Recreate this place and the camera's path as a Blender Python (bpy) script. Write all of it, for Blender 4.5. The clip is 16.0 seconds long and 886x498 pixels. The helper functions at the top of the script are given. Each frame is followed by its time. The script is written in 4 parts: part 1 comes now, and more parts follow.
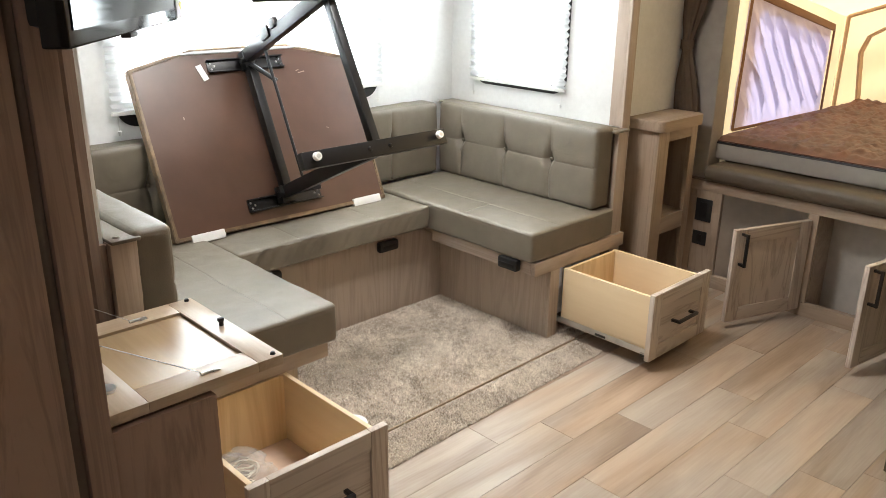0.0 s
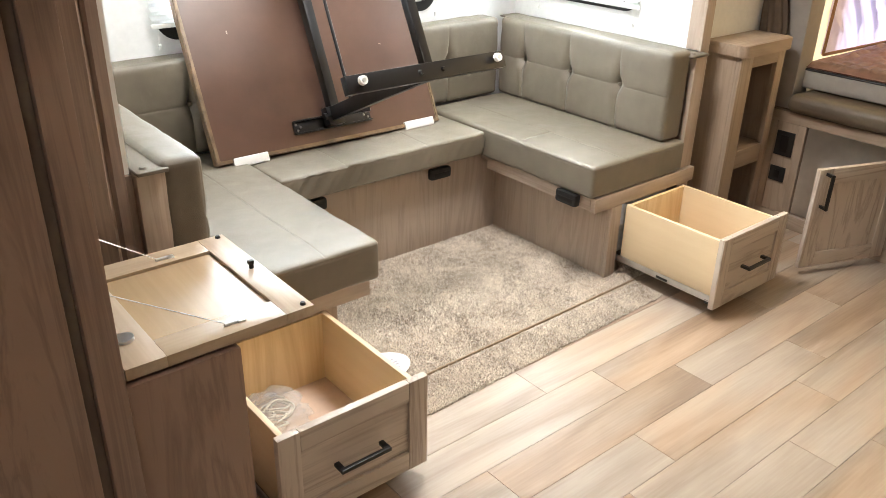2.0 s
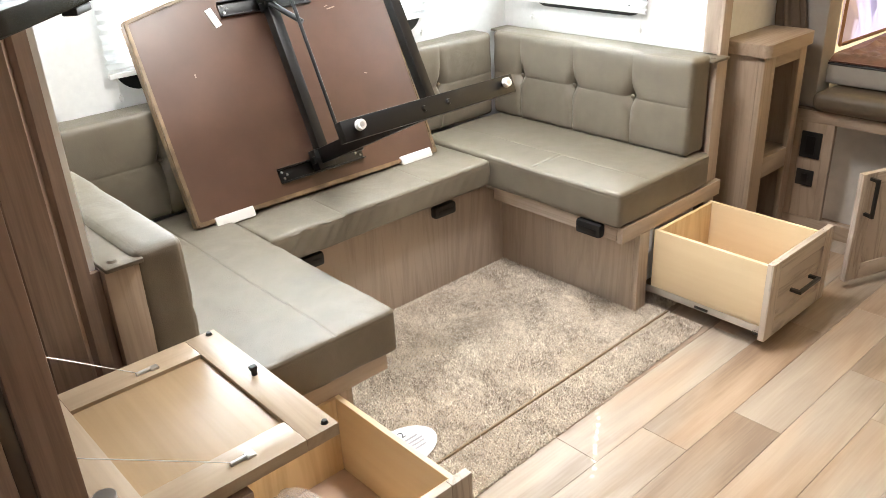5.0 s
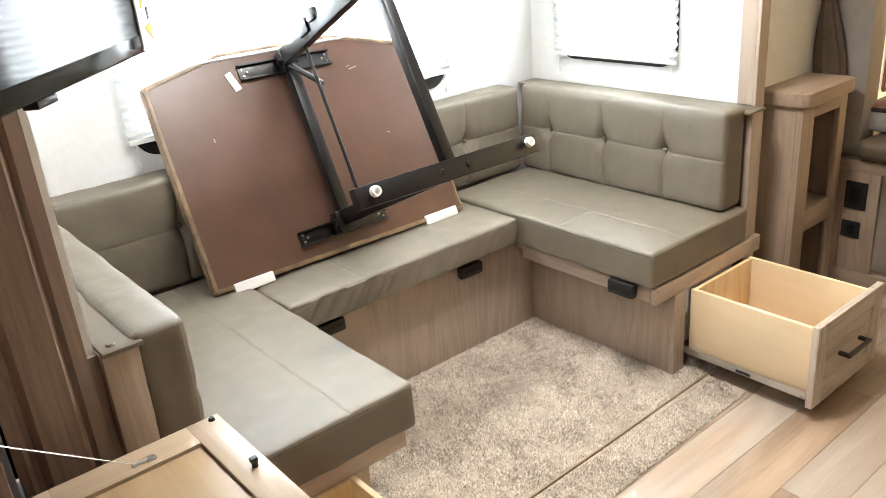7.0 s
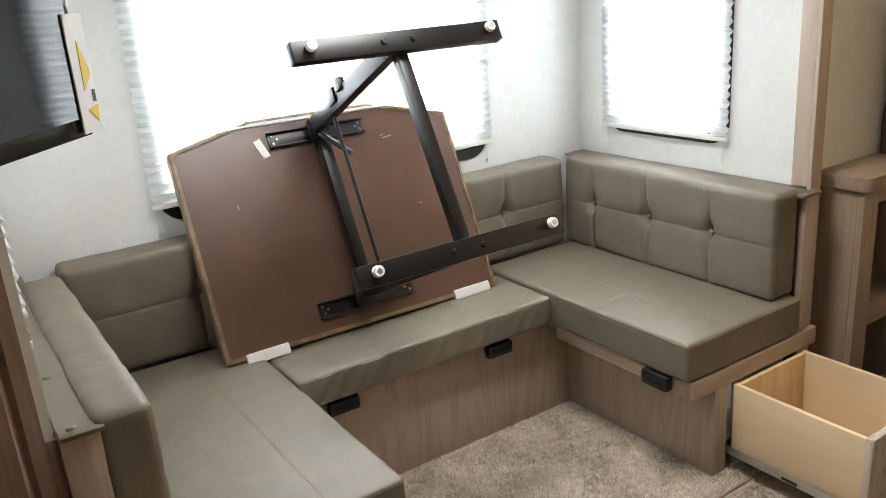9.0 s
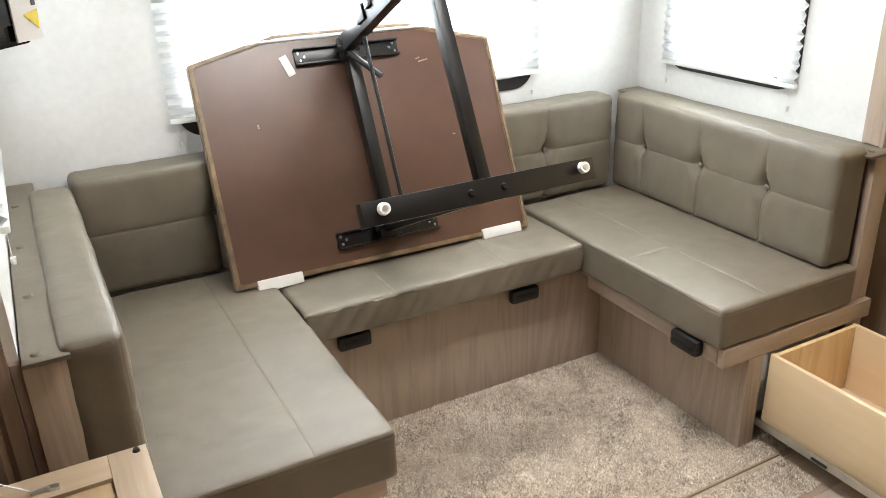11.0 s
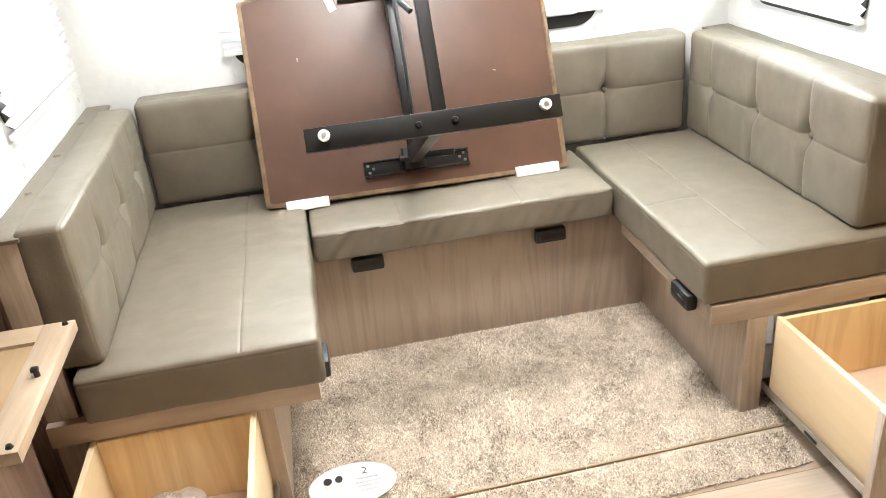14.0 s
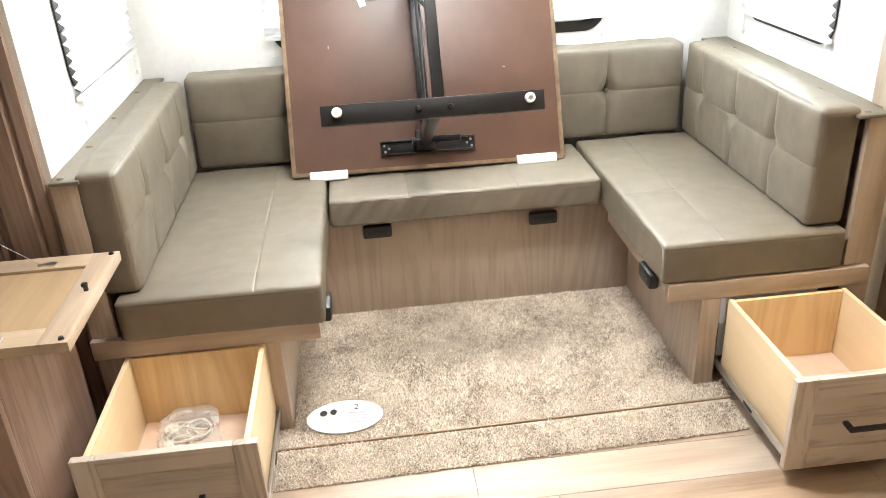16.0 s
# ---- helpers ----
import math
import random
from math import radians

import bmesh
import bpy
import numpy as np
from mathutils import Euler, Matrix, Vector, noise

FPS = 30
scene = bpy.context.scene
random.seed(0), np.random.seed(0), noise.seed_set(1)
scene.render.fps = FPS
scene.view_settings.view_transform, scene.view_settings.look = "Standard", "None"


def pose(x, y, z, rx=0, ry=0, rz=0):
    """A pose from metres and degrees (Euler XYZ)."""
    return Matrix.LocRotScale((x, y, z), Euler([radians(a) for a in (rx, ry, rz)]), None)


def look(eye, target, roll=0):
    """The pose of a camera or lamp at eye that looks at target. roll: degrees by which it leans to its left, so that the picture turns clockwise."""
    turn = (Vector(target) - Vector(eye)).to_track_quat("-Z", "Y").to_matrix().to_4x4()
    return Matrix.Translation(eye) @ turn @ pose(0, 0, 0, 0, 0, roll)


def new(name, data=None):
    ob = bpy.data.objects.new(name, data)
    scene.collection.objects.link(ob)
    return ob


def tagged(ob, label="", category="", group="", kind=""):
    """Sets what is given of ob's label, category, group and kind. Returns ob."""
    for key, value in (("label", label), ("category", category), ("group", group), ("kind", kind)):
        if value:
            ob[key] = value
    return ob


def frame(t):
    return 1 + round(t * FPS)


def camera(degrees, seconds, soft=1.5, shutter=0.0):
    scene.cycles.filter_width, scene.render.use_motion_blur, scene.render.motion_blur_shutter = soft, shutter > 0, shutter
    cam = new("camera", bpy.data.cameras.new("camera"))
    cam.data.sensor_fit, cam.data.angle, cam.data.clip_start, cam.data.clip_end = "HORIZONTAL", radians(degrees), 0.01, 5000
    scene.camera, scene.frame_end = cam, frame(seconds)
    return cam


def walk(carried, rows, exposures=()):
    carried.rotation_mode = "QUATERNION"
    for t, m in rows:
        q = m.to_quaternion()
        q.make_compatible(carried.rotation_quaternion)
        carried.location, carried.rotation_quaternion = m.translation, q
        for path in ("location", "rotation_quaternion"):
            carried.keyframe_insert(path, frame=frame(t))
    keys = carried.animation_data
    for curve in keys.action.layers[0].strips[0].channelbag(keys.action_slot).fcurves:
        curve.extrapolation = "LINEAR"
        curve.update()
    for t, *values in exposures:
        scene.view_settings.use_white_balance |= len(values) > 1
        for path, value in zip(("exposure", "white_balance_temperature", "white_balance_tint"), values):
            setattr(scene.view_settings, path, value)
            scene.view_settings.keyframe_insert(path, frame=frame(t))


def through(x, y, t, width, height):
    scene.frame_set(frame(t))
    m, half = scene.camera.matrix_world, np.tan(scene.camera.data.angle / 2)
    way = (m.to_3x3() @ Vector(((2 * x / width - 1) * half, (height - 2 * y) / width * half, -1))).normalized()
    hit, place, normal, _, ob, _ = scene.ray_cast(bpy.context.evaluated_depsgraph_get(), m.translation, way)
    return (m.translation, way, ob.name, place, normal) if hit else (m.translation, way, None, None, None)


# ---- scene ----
cam = camera(57.6, 16.0, soft=0.7)

EXPOSURES = [(0, 0.02), (1, 0.38), (2, 0.51), (3.5, 0.48), (7, 0.44), (8, 0.23), (8.5, -0.02), (9, -0.42), (11.5, 0.25), (12.5, 0.66), (14, 0.78), (16, 0.75)]
PATH = [
    (0, (-0.106, -0.017, 1.296), (1.206, 1.337, 0.628), 0.8),
    (0.5, (-0.082, -0.001, 1.3), (1.197, 1.367, 0.596), 0.4),
    (1, (-0.05, 0.016, 1.306), (1.196, 1.372, 0.525), 0.6),
    (1.5, (-0.016, 0.041, 1.306), (1.209, 1.396, 0.492), 1.3),
    (2, (0.027, 0.094, 1.305), (1.175, 1.478, 0.43), 1.2),
    (2.5, (0.071, 0.168, 1.3), (1.202, 1.542, 0.388), 0.1),
    (3, (0.101, 0.247, 1.299), (1.246, 1.616, 0.395), -1.1),
    (3.5, (0.116, 0.305, 1.296), (1.289, 1.657, 0.405), -1.9),
    (6, (0.179, 0.414, 1.304), (1.36, 1.795, 0.469), -3.8),
    (6.5, (0.201, 0.426, 1.306), (1.363, 1.839, 0.5), -4.5),
    (7, (0.251, 0.428, 1.316), (1.397, 1.88, 0.555), -4.8),
    (7.5, (0.319, 0.422, 1.315), (1.428, 1.922, 0.593), -5.5),
    (8, (0.374, 0.416, 1.321), (1.461, 1.962, 0.666), -5.5),
    (8.5, (0.411, 0.414, 1.321), (1.471, 1.995, 0.707), -5.3),
    (9, (0.44, 0.422, 1.327), (1.466, 2.024, 0.709), -4.3),
    (11.5, (0.676, 0.5, 1.308), (1.461, 2.142, 0.478), -1.9),
    (12, (0.777, 0.517, 1.302), (1.483, 2.181, 0.445), -2.3),
    (12.5, (0.867, 0.479, 1.289), (1.466, 2.184, 0.43), -3.3),
    (13, (0.986, 0.36, 1.291), (1.403, 2.109, 0.414), -4.9),
    (13.5, (1.07, 0.256, 1.286), (1.435, 2.023, 0.423), -4.3),
    (14, (1.132, 0.207, 1.275), (1.404, 1.984, 0.4), -5.5),
    (14.5, (1.191, 0.147, 1.283), (1.368, 1.929, 0.392), -6.3),
    (15, (1.215, 0.102, 1.297), (1.419, 1.883, 0.41), -4.4),
    (15.5, (1.227, 0.015, 1.315), (1.381, 1.805, 0.436), -4.2),
    (16, (1.223, -0.083, 1.322), (1.382, 1.708, 0.447), -3.1),
]
walk(cam, [(t, look(eye, target, roll)) for t, eye, target, roll in PATH], EXPOSURES)

# ---------------------------------------------------------------- world and lights
world = bpy.data.worlds.new("sky")
scene.world = world
world.use_nodes = True
wn = world.node_tree.nodes
sky = wn.new("ShaderNodeTexSky")
sky.sky_type = "NISHITA"
sky.sun_disc = False
sky.sun_elevation = radians(43)
sky.sun_rotation = radians(56)
world.node_tree.links.new(sky.outputs[0], wn["Background"].inputs[0])
wn["Background"].inputs[1].default_value = 0.15


def lamp(name, kind, m, energy, size=None, color=(1, 1, 1), spread=180):
    data = bpy.data.lights.new(name, kind)
    data.energy = energy
    data.color = color
    if kind == "AREA":
        data.shape = "RECTANGLE"
        data.size, data.size_y = size
        data.spread = radians(spread)
    if kind == "SUN":
        data.angle = radians(0.25)
    ob = new(name, data)
    ob.matrix_world = m
    return ob


lamp("sun", "SUN", look((5.585, 4.12, 4.7), (1.45, 1.31, 0.0)), 5.0, color=(1.0, 0.95, 0.88))
# daylight in the window openings, outside the blinds
lamp("daylight_back", "AREA", look((1.495, 2.72, 1.225), (1.495, 2.0, 1.225)), 76, (0.98, 0.66), (0.86, 0.95, 1.0))
lamp("daylight_east", "AREA", look((2.59, 2.215, 1.225), (2.0, 2.215, 1.225)), 25, (0.38, 0.66), (0.86, 0.95, 1.0))
lamp("daylight_west", "AREA", look((0.405, 2.245, 1.225), (1.0, 2.245, 1.225)), 8, (0.42, 0.66), (0.95, 0.98, 1.0))
# unseen flush ceiling lights, added and placed to suit the room's brightness
CEIL = 2.0
CEILING_LIGHTS = [(1.50, 1.62, 18.5, 135), (1.05, 0.55, 1.2, 180), (-0.7, 0.4, 2.5, 180)]      # x, y, watts, beam
for cx, cy, watts, beam in CEILING_LIGHTS:
    lamp("ceiling_lamp", "AREA", look((cx, cy, CEIL - 0.045), (cx, cy, 0)), watts, (0.45, 0.3), (1.0, 0.98, 0.96), beam)
# daylight added outside the closed canvas tent, to brighten it from behind
lamp("daylight_tent", "AREA", look((5.3, 0.8, 2.2), (4.0, 0.8, 1.0)), 95, (2.6, 1.6), (1.0, 0.97, 0.92))
lamp("daylight_tent_side", "AREA", look((4.0, 3.2, 1.5), (4.0, 1.7, 1.1)), 38, (1.6, 1.2), (0.95, 0.97, 1.0))


# ---------------------------------------------------------------- materials
def material(name, rough=0.5, metal=0.0, spec=0.5):
    m = bpy.data.materials.new(name)
    m.use_nodes = True
    b = m.node_tree.nodes["Principled BSDF"]
    b.inputs["Roughness"].default_value = rough
    b.inputs["Metallic"].default_value = metal
    b.inputs["Specular IOR Level"].default_value = spec
    return m, m.node_tree.nodes, m.node_tree.links, b


def plain(name, color, rough=0.5, metal=0.0, vary=0.12, scale=30, bump=0.0, bump_scale=200, spec=0.5):
    """A surface of one colour with fine uneven tone, gloss and relief."""
    m, n, l, b = material(name, rough, metal, spec)
    tc = n.new("ShaderNodeTexCoord")
    ns = n.new("ShaderNodeTexNoise")
    ns.inputs["Scale"].default_value = scale
    ns.inputs["Detail"].default_value = 5
    l.new(tc.outputs["Object"], ns.inputs["Vector"])
    big = n.new("ShaderNodeTexNoise")
    big.inputs["Scale"].default_value = scale / 9
    l.new(tc.outputs["Object"], big.inputs["Vector"])
    add = n.new("ShaderNodeMath")
    add.operation = "ADD"
    l.new(ns.outputs["Fac"], add.inputs[0])
    l.new(big.outputs["Fac"], add.inputs[1])
    ramp = n.new("ShaderNodeMapRange")
    ramp.inputs[1].default_value, ramp.inputs[2].default_value = 0.6, 1.4
    ramp.inputs[3].default_value, ramp.inputs[4].default_value = 1 - vary, 1 + vary
    l.new(add.outputs[0], ramp.inputs[0])
    mul = n.new("ShaderNodeVectorMath")
    mul.operation = "SCALE"
    mul.inputs[0].default_value = color
    l.new(ramp.outputs[0], mul.inputs["Scale"])
    l.new(mul.outputs[0], b.inputs["Base Color"])
    if bump:
        bn = n.new("ShaderNodeTexNoise")
        bn.inputs["Scale"].default_value = bump_scale
        bn.inputs["Detail"].default_value = 4
        l.new(tc.outputs["Object"], bn.inputs["Vector"])
        bp = n.new("ShaderNodeBump")
        bp.inputs["Strength"].default_value = bump
        bp.inputs["Distance"].default_value = 0.002
        l.new(bn.outputs["Fac"], bp.inputs["Height"])
        l.new(bp.outputs[0], b.inputs["Normal"])
    return m


def wood(name, light, dark, axis=0, rough=0.45, grain=1.0, contrast=1.0, per_piece=0.0, bump=0.15, rings_amount=1.0):
    """Printed wood grain that runs along one axis: long streaks, cathedral rings and pores."""
    m, n, l, b = material(name, rough)
    tc = n.new("ShaderNodeTexCoord")
    mp = n.new("ShaderNodeMapping")
    s = [9.0 * grain] * 3
    s[axis] = 0.8 * grain
    mp.inputs["Scale"].default_value = s
    vec = tc.outputs["Object"]
    if per_piece:
        oi = n.new("ShaderNodeObjectInfo")
        off = n.new("ShaderNodeVectorMath")
        off.operation = "SCALE"
        off.inputs[0].default_value = (7.3, 5.1, 3.7)
        l.new(oi.outputs["Random"], off.inputs["Scale"])
        ad = n.new("ShaderNodeVectorMath")
        l.new(vec, ad.inputs[0])
        l.new(off.outputs[0], ad.inputs[1])
        vec = ad.outputs[0]
    l.new(vec, mp.inputs["Vector"])
    ns = n.new("ShaderNodeTexNoise")
    ns.inputs["Scale"].default_value = 1.0
    ns.inputs["Detail"].default_value = 6
    ns.inputs["Roughness"].default_value = 0.6
    ns.inputs["Distortion"].default_value = 1.2
    l.new(mp.outputs[0], ns.inputs["Vector"])
    rings = n.new("ShaderNodeMath")
    rings.operation = "MULTIPLY"
    rings.inputs[1].default_value = 14.0
    l.new(ns.outputs["Fac"], rings.inputs[0])
    fr = n.new("ShaderNodeMath")
    fr.operation = "PINGPONG"
    fr.inputs[1].default_value = 1.0
    l.new(rings.outputs[0], fr.inputs[0])
    mp2 = n.new("ShaderNodeMapping")
    s2 = [160.0 * grain] * 3
    s2[axis] = 4.0 * grain
    mp2.inputs["Scale"].default_value = s2
    l.new(vec, mp2.inputs["Vector"])
    pores = n.new("ShaderNodeTexNoise")
    pores.inputs["Scale"].default_value = 1.0
    pores.inputs["Detail"].default_value = 3
    l.new(mp2.outputs[0], pores.inputs["Vector"])
    soft_pores = n.new("ShaderNodeMath")
    soft_pores.operation = "MULTIPLY_ADD"
    soft_pores.inputs[1].default_value = 0.42
    soft_pores.inputs[2].default_value = 0.36
    l.new(pores.outputs["Fac"], soft_pores.inputs[0])
    mix = n.new("ShaderNodeMath")
    mix.operation = "MULTIPLY_ADD"
    mix.inputs[1].default_value = 0.24 * rings_amount
    l.new(fr.outputs[0], mix.inputs[0])
    l.new(soft_pores.outputs[0], mix.inputs[2])
    cr = n.new("ShaderNodeMapRange")
    cr.inputs[1].default_value, cr.inputs[2].default_value = 0.45, 0.85
    cr.inputs[3].default_value, cr.inputs[4].default_value = 0.5 - 0.5 * contrast, 0.5 + 0.5 * contrast
    l.new(mix.outputs[0], cr.inputs[0])
    col = n.new("ShaderNodeMix")
    col.data_type = "RGBA"
    col.inputs[6].default_value = (*dark, 1)
    col.inputs[7].default_value = (*light, 1)
    l.new(cr.outputs[0], col.inputs[0])
    out = col.outputs[2]
    if per_piece:
        hs = n.new("ShaderNodeHueSaturation")
        rr = n.new("ShaderNodeMapRange")
        rr.inputs[3].default_value, rr.inputs[4].default_value = 1 - per_piece, 1 + per_piece
        l.new(oi.outputs["Random"], rr.inputs[0])
        l.new(rr.outputs[0], hs.inputs["Value"])
        l.new(out, hs.inputs["Color"])
        out = hs.outputs[0]
    l.new(out, b.inputs["Base Color"])
    bp = n.new("ShaderNodeBump")
    bp.inputs["Strength"].default_value = bump
    bp.inputs["Distance"].default_value = 0.001
    l.new(pores.outputs["Fac"], bp.inputs["Height"])
    l.new(bp.outputs[0], b.inputs["Normal"])
    return m


def translucent(name, color, through, rough=0.8, weave=0.0):
    """Thin cloth or pleated paper that glows when light falls on its far side."""
    m, n, l, b = material(name, rough)
    b.inputs["Base Color"].default_value = (*color, 1)
    t = n.new("ShaderNodeBsdfTranslucent")
    t.inputs[0].default_value = (*color, 1)
    mx = n.new("ShaderNodeMixShader")
    mx.inputs[0].default_value = through
    l.new(b.outputs[0], mx.inputs[1])
    l.new(t.outputs[0], mx.inputs[2])
    l.new(mx.outputs[0], n["Material Output"].inputs[0])
    tc = n.new("ShaderNodeTexCoord")
    ns = n.new("ShaderNodeTexNoise")
    ns.inputs["Scale"].default_value = 6
    ns.inputs["Detail"].default_value = 6
    l.new(tc.outputs["Object"], ns.inputs["Vector"])
    cm = n.new("ShaderNodeMapRange")
    cm.inputs[3].default_value, cm.inputs[4].default_value = 0.85, 1.12
    l.new(ns.outputs["Fac"], cm.inputs[0])
    sc = n.new("ShaderNodeVectorMath")
    sc.operation = "SCALE"
    sc.inputs[0].default_value = color
    l.new(cm.outputs[0], sc.inputs["Scale"])
    l.new(sc.outputs[0], b.inputs["Base Color"])
    l.new(sc.outputs[0], t.inputs[0])
    return m


TAUPE_L, TAUPE_D = (0.465, 0.372, 0.295), (0.37, 0.290, 0.225)
wood_x = wood("taupe oak laminate, grain level", TAUPE_L, TAUPE_D, 0, grain=0.8, rings_amount=1.4)
wood_y = wood("taupe oak laminate, grain deep", TAUPE_L, TAUPE_D, 1, grain=0.8, rings_amount=1.4)
wood_z = wood("taupe oak laminate, grain upright", TAUPE_L, TAUPE_D, 2, grain=0.7, rings_amount=1.6)
# taupe oak again, darkened in colour for the weaker light round the bed end
DIM_L, DIM_D = (0.385, 0.292, 0.215), (0.295, 0.218, 0.157)
dim_x = wood("dimmed taupe oak laminate, grain level", DIM_L, DIM_D, 0, grain=0.8, rings_amount=1.6)
dim_y = wood("dimmed taupe oak laminate, grain deep", DIM_L, DIM_D, 1, grain=0.8, rings_amount=1.6)
dim_z = wood("dimmed taupe oak laminate, grain upright", DIM_L, DIM_D, 2, grain=0.7, rings_amount=1.8)
LIMED_L, LIMED_D = (0.56, 0.475, 0.40), (0.345, 0.272, 0.215)
limed_x = wood("limed oak front, grain level", LIMED_L, LIMED_D, 0, grain=0.9, rings_amount=2.0, bump=0.3, per_piece=0.04)
limed_z = wood("limed oak front, grain upright", LIMED_L, LIMED_D, 2, grain=0.9, rings_amount=2.0, bump=0.3, per_piece=0.04)
wood_dark = wood("brown oak laminate", (0.315, 0.208, 0.155), (0.20, 0.130, 0.096), 2, rough=0.4, grain=0.8, rings_amount=1.9)
# dark tone that puts the shade of recesses and the groove into the colour
shaded_inside = plain("shaded cabinet inside", (0.16, 0.12, 0.09), 0.7)
pine = wood("pale birch plywood", (0.80, 0.61, 0.36), (0.64, 0.44, 0.22), 2, rough=0.5, grain=0.42, contrast=0.9, bump=0.05, rings_amount=1.4)
pine_y = wood("pale birch plywood, grain deep", (0.80, 0.64, 0.42), (0.72, 0.55, 0.33), 1, rough=0.5, grain=0.35, contrast=0.8, bump=0.05, rings_amount=0.8)
hardboard = plain("pinkish drawer bottom board", (0.62, 0.45, 0.33), 0.7)
flap_panel = wood("honey veneer", (0.44, 0.31, 0.18), (0.35, 0.24, 0.135), 1, rough=0.25, grain=0.4, rings_amount=0.8)
vinyl = plain("olive taupe upholstery vinyl", (0.158, 0.133, 0.098), 0.42, vary=0.14, scale=18, bump=0.3, bump_scale=420, spec=0.5)
def crease(m, scale, depth):
    """Long soft creases under the fine grain, as in a loosely stretched cover."""
    n, l = m.node_tree.nodes, m.node_tree.links
    tc = n.new("ShaderNodeTexCoord")
    t = n.new("ShaderNodeTexNoise")
    t.inputs["Scale"].default_value = scale
    t.inputs["Detail"].default_value = 2
    t.inputs["Distortion"].default_value = 1.6
    l.new(tc.outputs["Object"], t.inputs["Vector"])
    fold = n.new("ShaderNodeMath")
    fold.operation = "PINGPONG"
    fold.inputs[1].default_value = 0.5
    l.new(t.outputs["Fac"], fold.inputs[0])
    big = n.new("ShaderNodeBump")
    big.inputs["Strength"].default_value = 0.5
    big.inputs["Distance"].default_value = depth
    l.new(fold.outputs[0], big.inputs["Height"])
    for node in n:
        if node.bl_idname == "ShaderNodeBump" and node != big:
            l.new(big.outputs[0], node.inputs["Normal"])


crease(vinyl, 7, 0.0035)
wall_paint = plain("pale linen wallboard", (0.78, 0.78, 0.76), 0.6, vary=0.06, scale=60, bump=0.16, bump_scale=260)
ceiling_paint = plain("white ceiling board", (0.8, 0.8, 0.78), 0.7, vary=0.03)
black_steel = plain("black powder-coated steel", (0.006, 0.0055, 0.0055), 0.34, vary=0.2, bump=0.08, bump_scale=500, spec=0.45)
black_plastic = plain("black plastic", (0.012, 0.012, 0.012), 0.4, vary=0.2)
white_plastic = plain("white plastic", (0.8, 0.79, 0.76), 0.35, vary=0.03)
steel = plain("zinc-plated steel", (0.62, 0.62, 0.62), 0.28, metal=1.0)
table_brown = plain("brown laminate backing", (0.094, 0.043, 0.025), 0.34, vary=0.24, scale=11, bump=0.03, bump_scale=160, spec=0.6)
table_edge = plain("worn wood edge band", (0.19, 0.125, 0.068), 0.42, vary=0.75, scale=26, bump=0.1)
scuff_mat = plain("pale scuffed laminate", (0.36, 0.26, 0.20), 0.6, vary=0.4, scale=300)
tape_white = plain("white foam wrap", (0.75, 0.72, 0.68), 0.7, vary=0.06, bump=0.2)
blind_paper = translucent("white pleated shade", (0.86, 0.87, 0.87), 0.5)
M = {}


# ---------------------------------------------------------------- building helpers
def thing(name, label, category, m=None, group="", kind=""):
    ob = new(name)
    m = m or Matrix()
    ob.matrix_world = m
    ob.empty_display_size = 0.05
    M[ob] = m.copy()
    return tagged(ob, label, category, group, kind)


def finish(name, bm, mat, smooth=False):
    me = bpy.data.meshes.new(name)
    bmesh.ops.recalc_face_normals(bm, faces=bm.faces[:])
    bm.to_mesh(me)
    bm.free()
    me.materials.append(mat)
    if smooth:
        for p in me.polygons:
            p.use_smooth = True
        me.set_sharp_from_angle(angle=radians(40))
    return me


def part(name, bm, mat, parent, label="", local=False, smooth=True):
    """One mesh under a thing or a part; built in world places unless local."""
    if not local:
        bm.transform(M[parent].inverted())
    ob = new(name, finish(name, bm, mat, smooth))
    ob.parent = parent
    M[ob] = M[parent]
    return tagged(ob, label)


def solo(name, bm, mat, label, category="", kind="", group="", smooth=True):
    """A thing of one mesh, with its origin at the middle of its foot."""
    vs = [v.co for v in bm.verts]
    o = Vector(((min(v.x for v in vs) + max(v.x for v in vs)) / 2, (min(v.y for v in vs) + max(v.y for v in vs)) / 2, min(v.z for v in vs)))
    bm.transform(Matrix.Translation(-o))
    ob = new(name, finish(name, bm, mat, smooth))
    ob.matrix_world = Matrix.Translation(o)
    M[ob] = Matrix.Translation(o)
    return tagged(ob, label, category, group, kind)


def box(x0, x1, y0, y1, z0, z1, r=0.0015, bm=None):
    """A box with softened edges."""
    bm = bm or bmesh.new()
    got = bmesh.ops.create_cube(bm, size=1.0)["verts"]
    for v in got:
        v.co = Vector((x0 + (v.co.x + 0.5) * (x1 - x0), y0 + (v.co.y + 0.5) * (y1 - y0), z0 + (v.co.z + 0.5) * (z1 - z0)))
    if r:
        es = list({e for v in got for e in v.link_edges})
        bmesh.ops.bevel(bm, geom=es, offset=r, segments=2, profile=0.6, affect="EDGES")
    return bm


def cyl(p, q, rad, seg=16, bm=None, r2=None):
    """A round bar from p to q."""
    bm = bm or bmesh.new()
    p, q = Vector(p), Vector(q)
    d = q - p
    m = Matrix.Translation((p + q) / 2) @ d.to_track_quat("Z", "Y").to_matrix().to_4x4()
    bmesh.ops.create_cone(bm, cap_ends=True, segments=seg, radius1=rad, radius2=rad if r2 is None else r2, depth=d.length, matrix=m)
    return bm


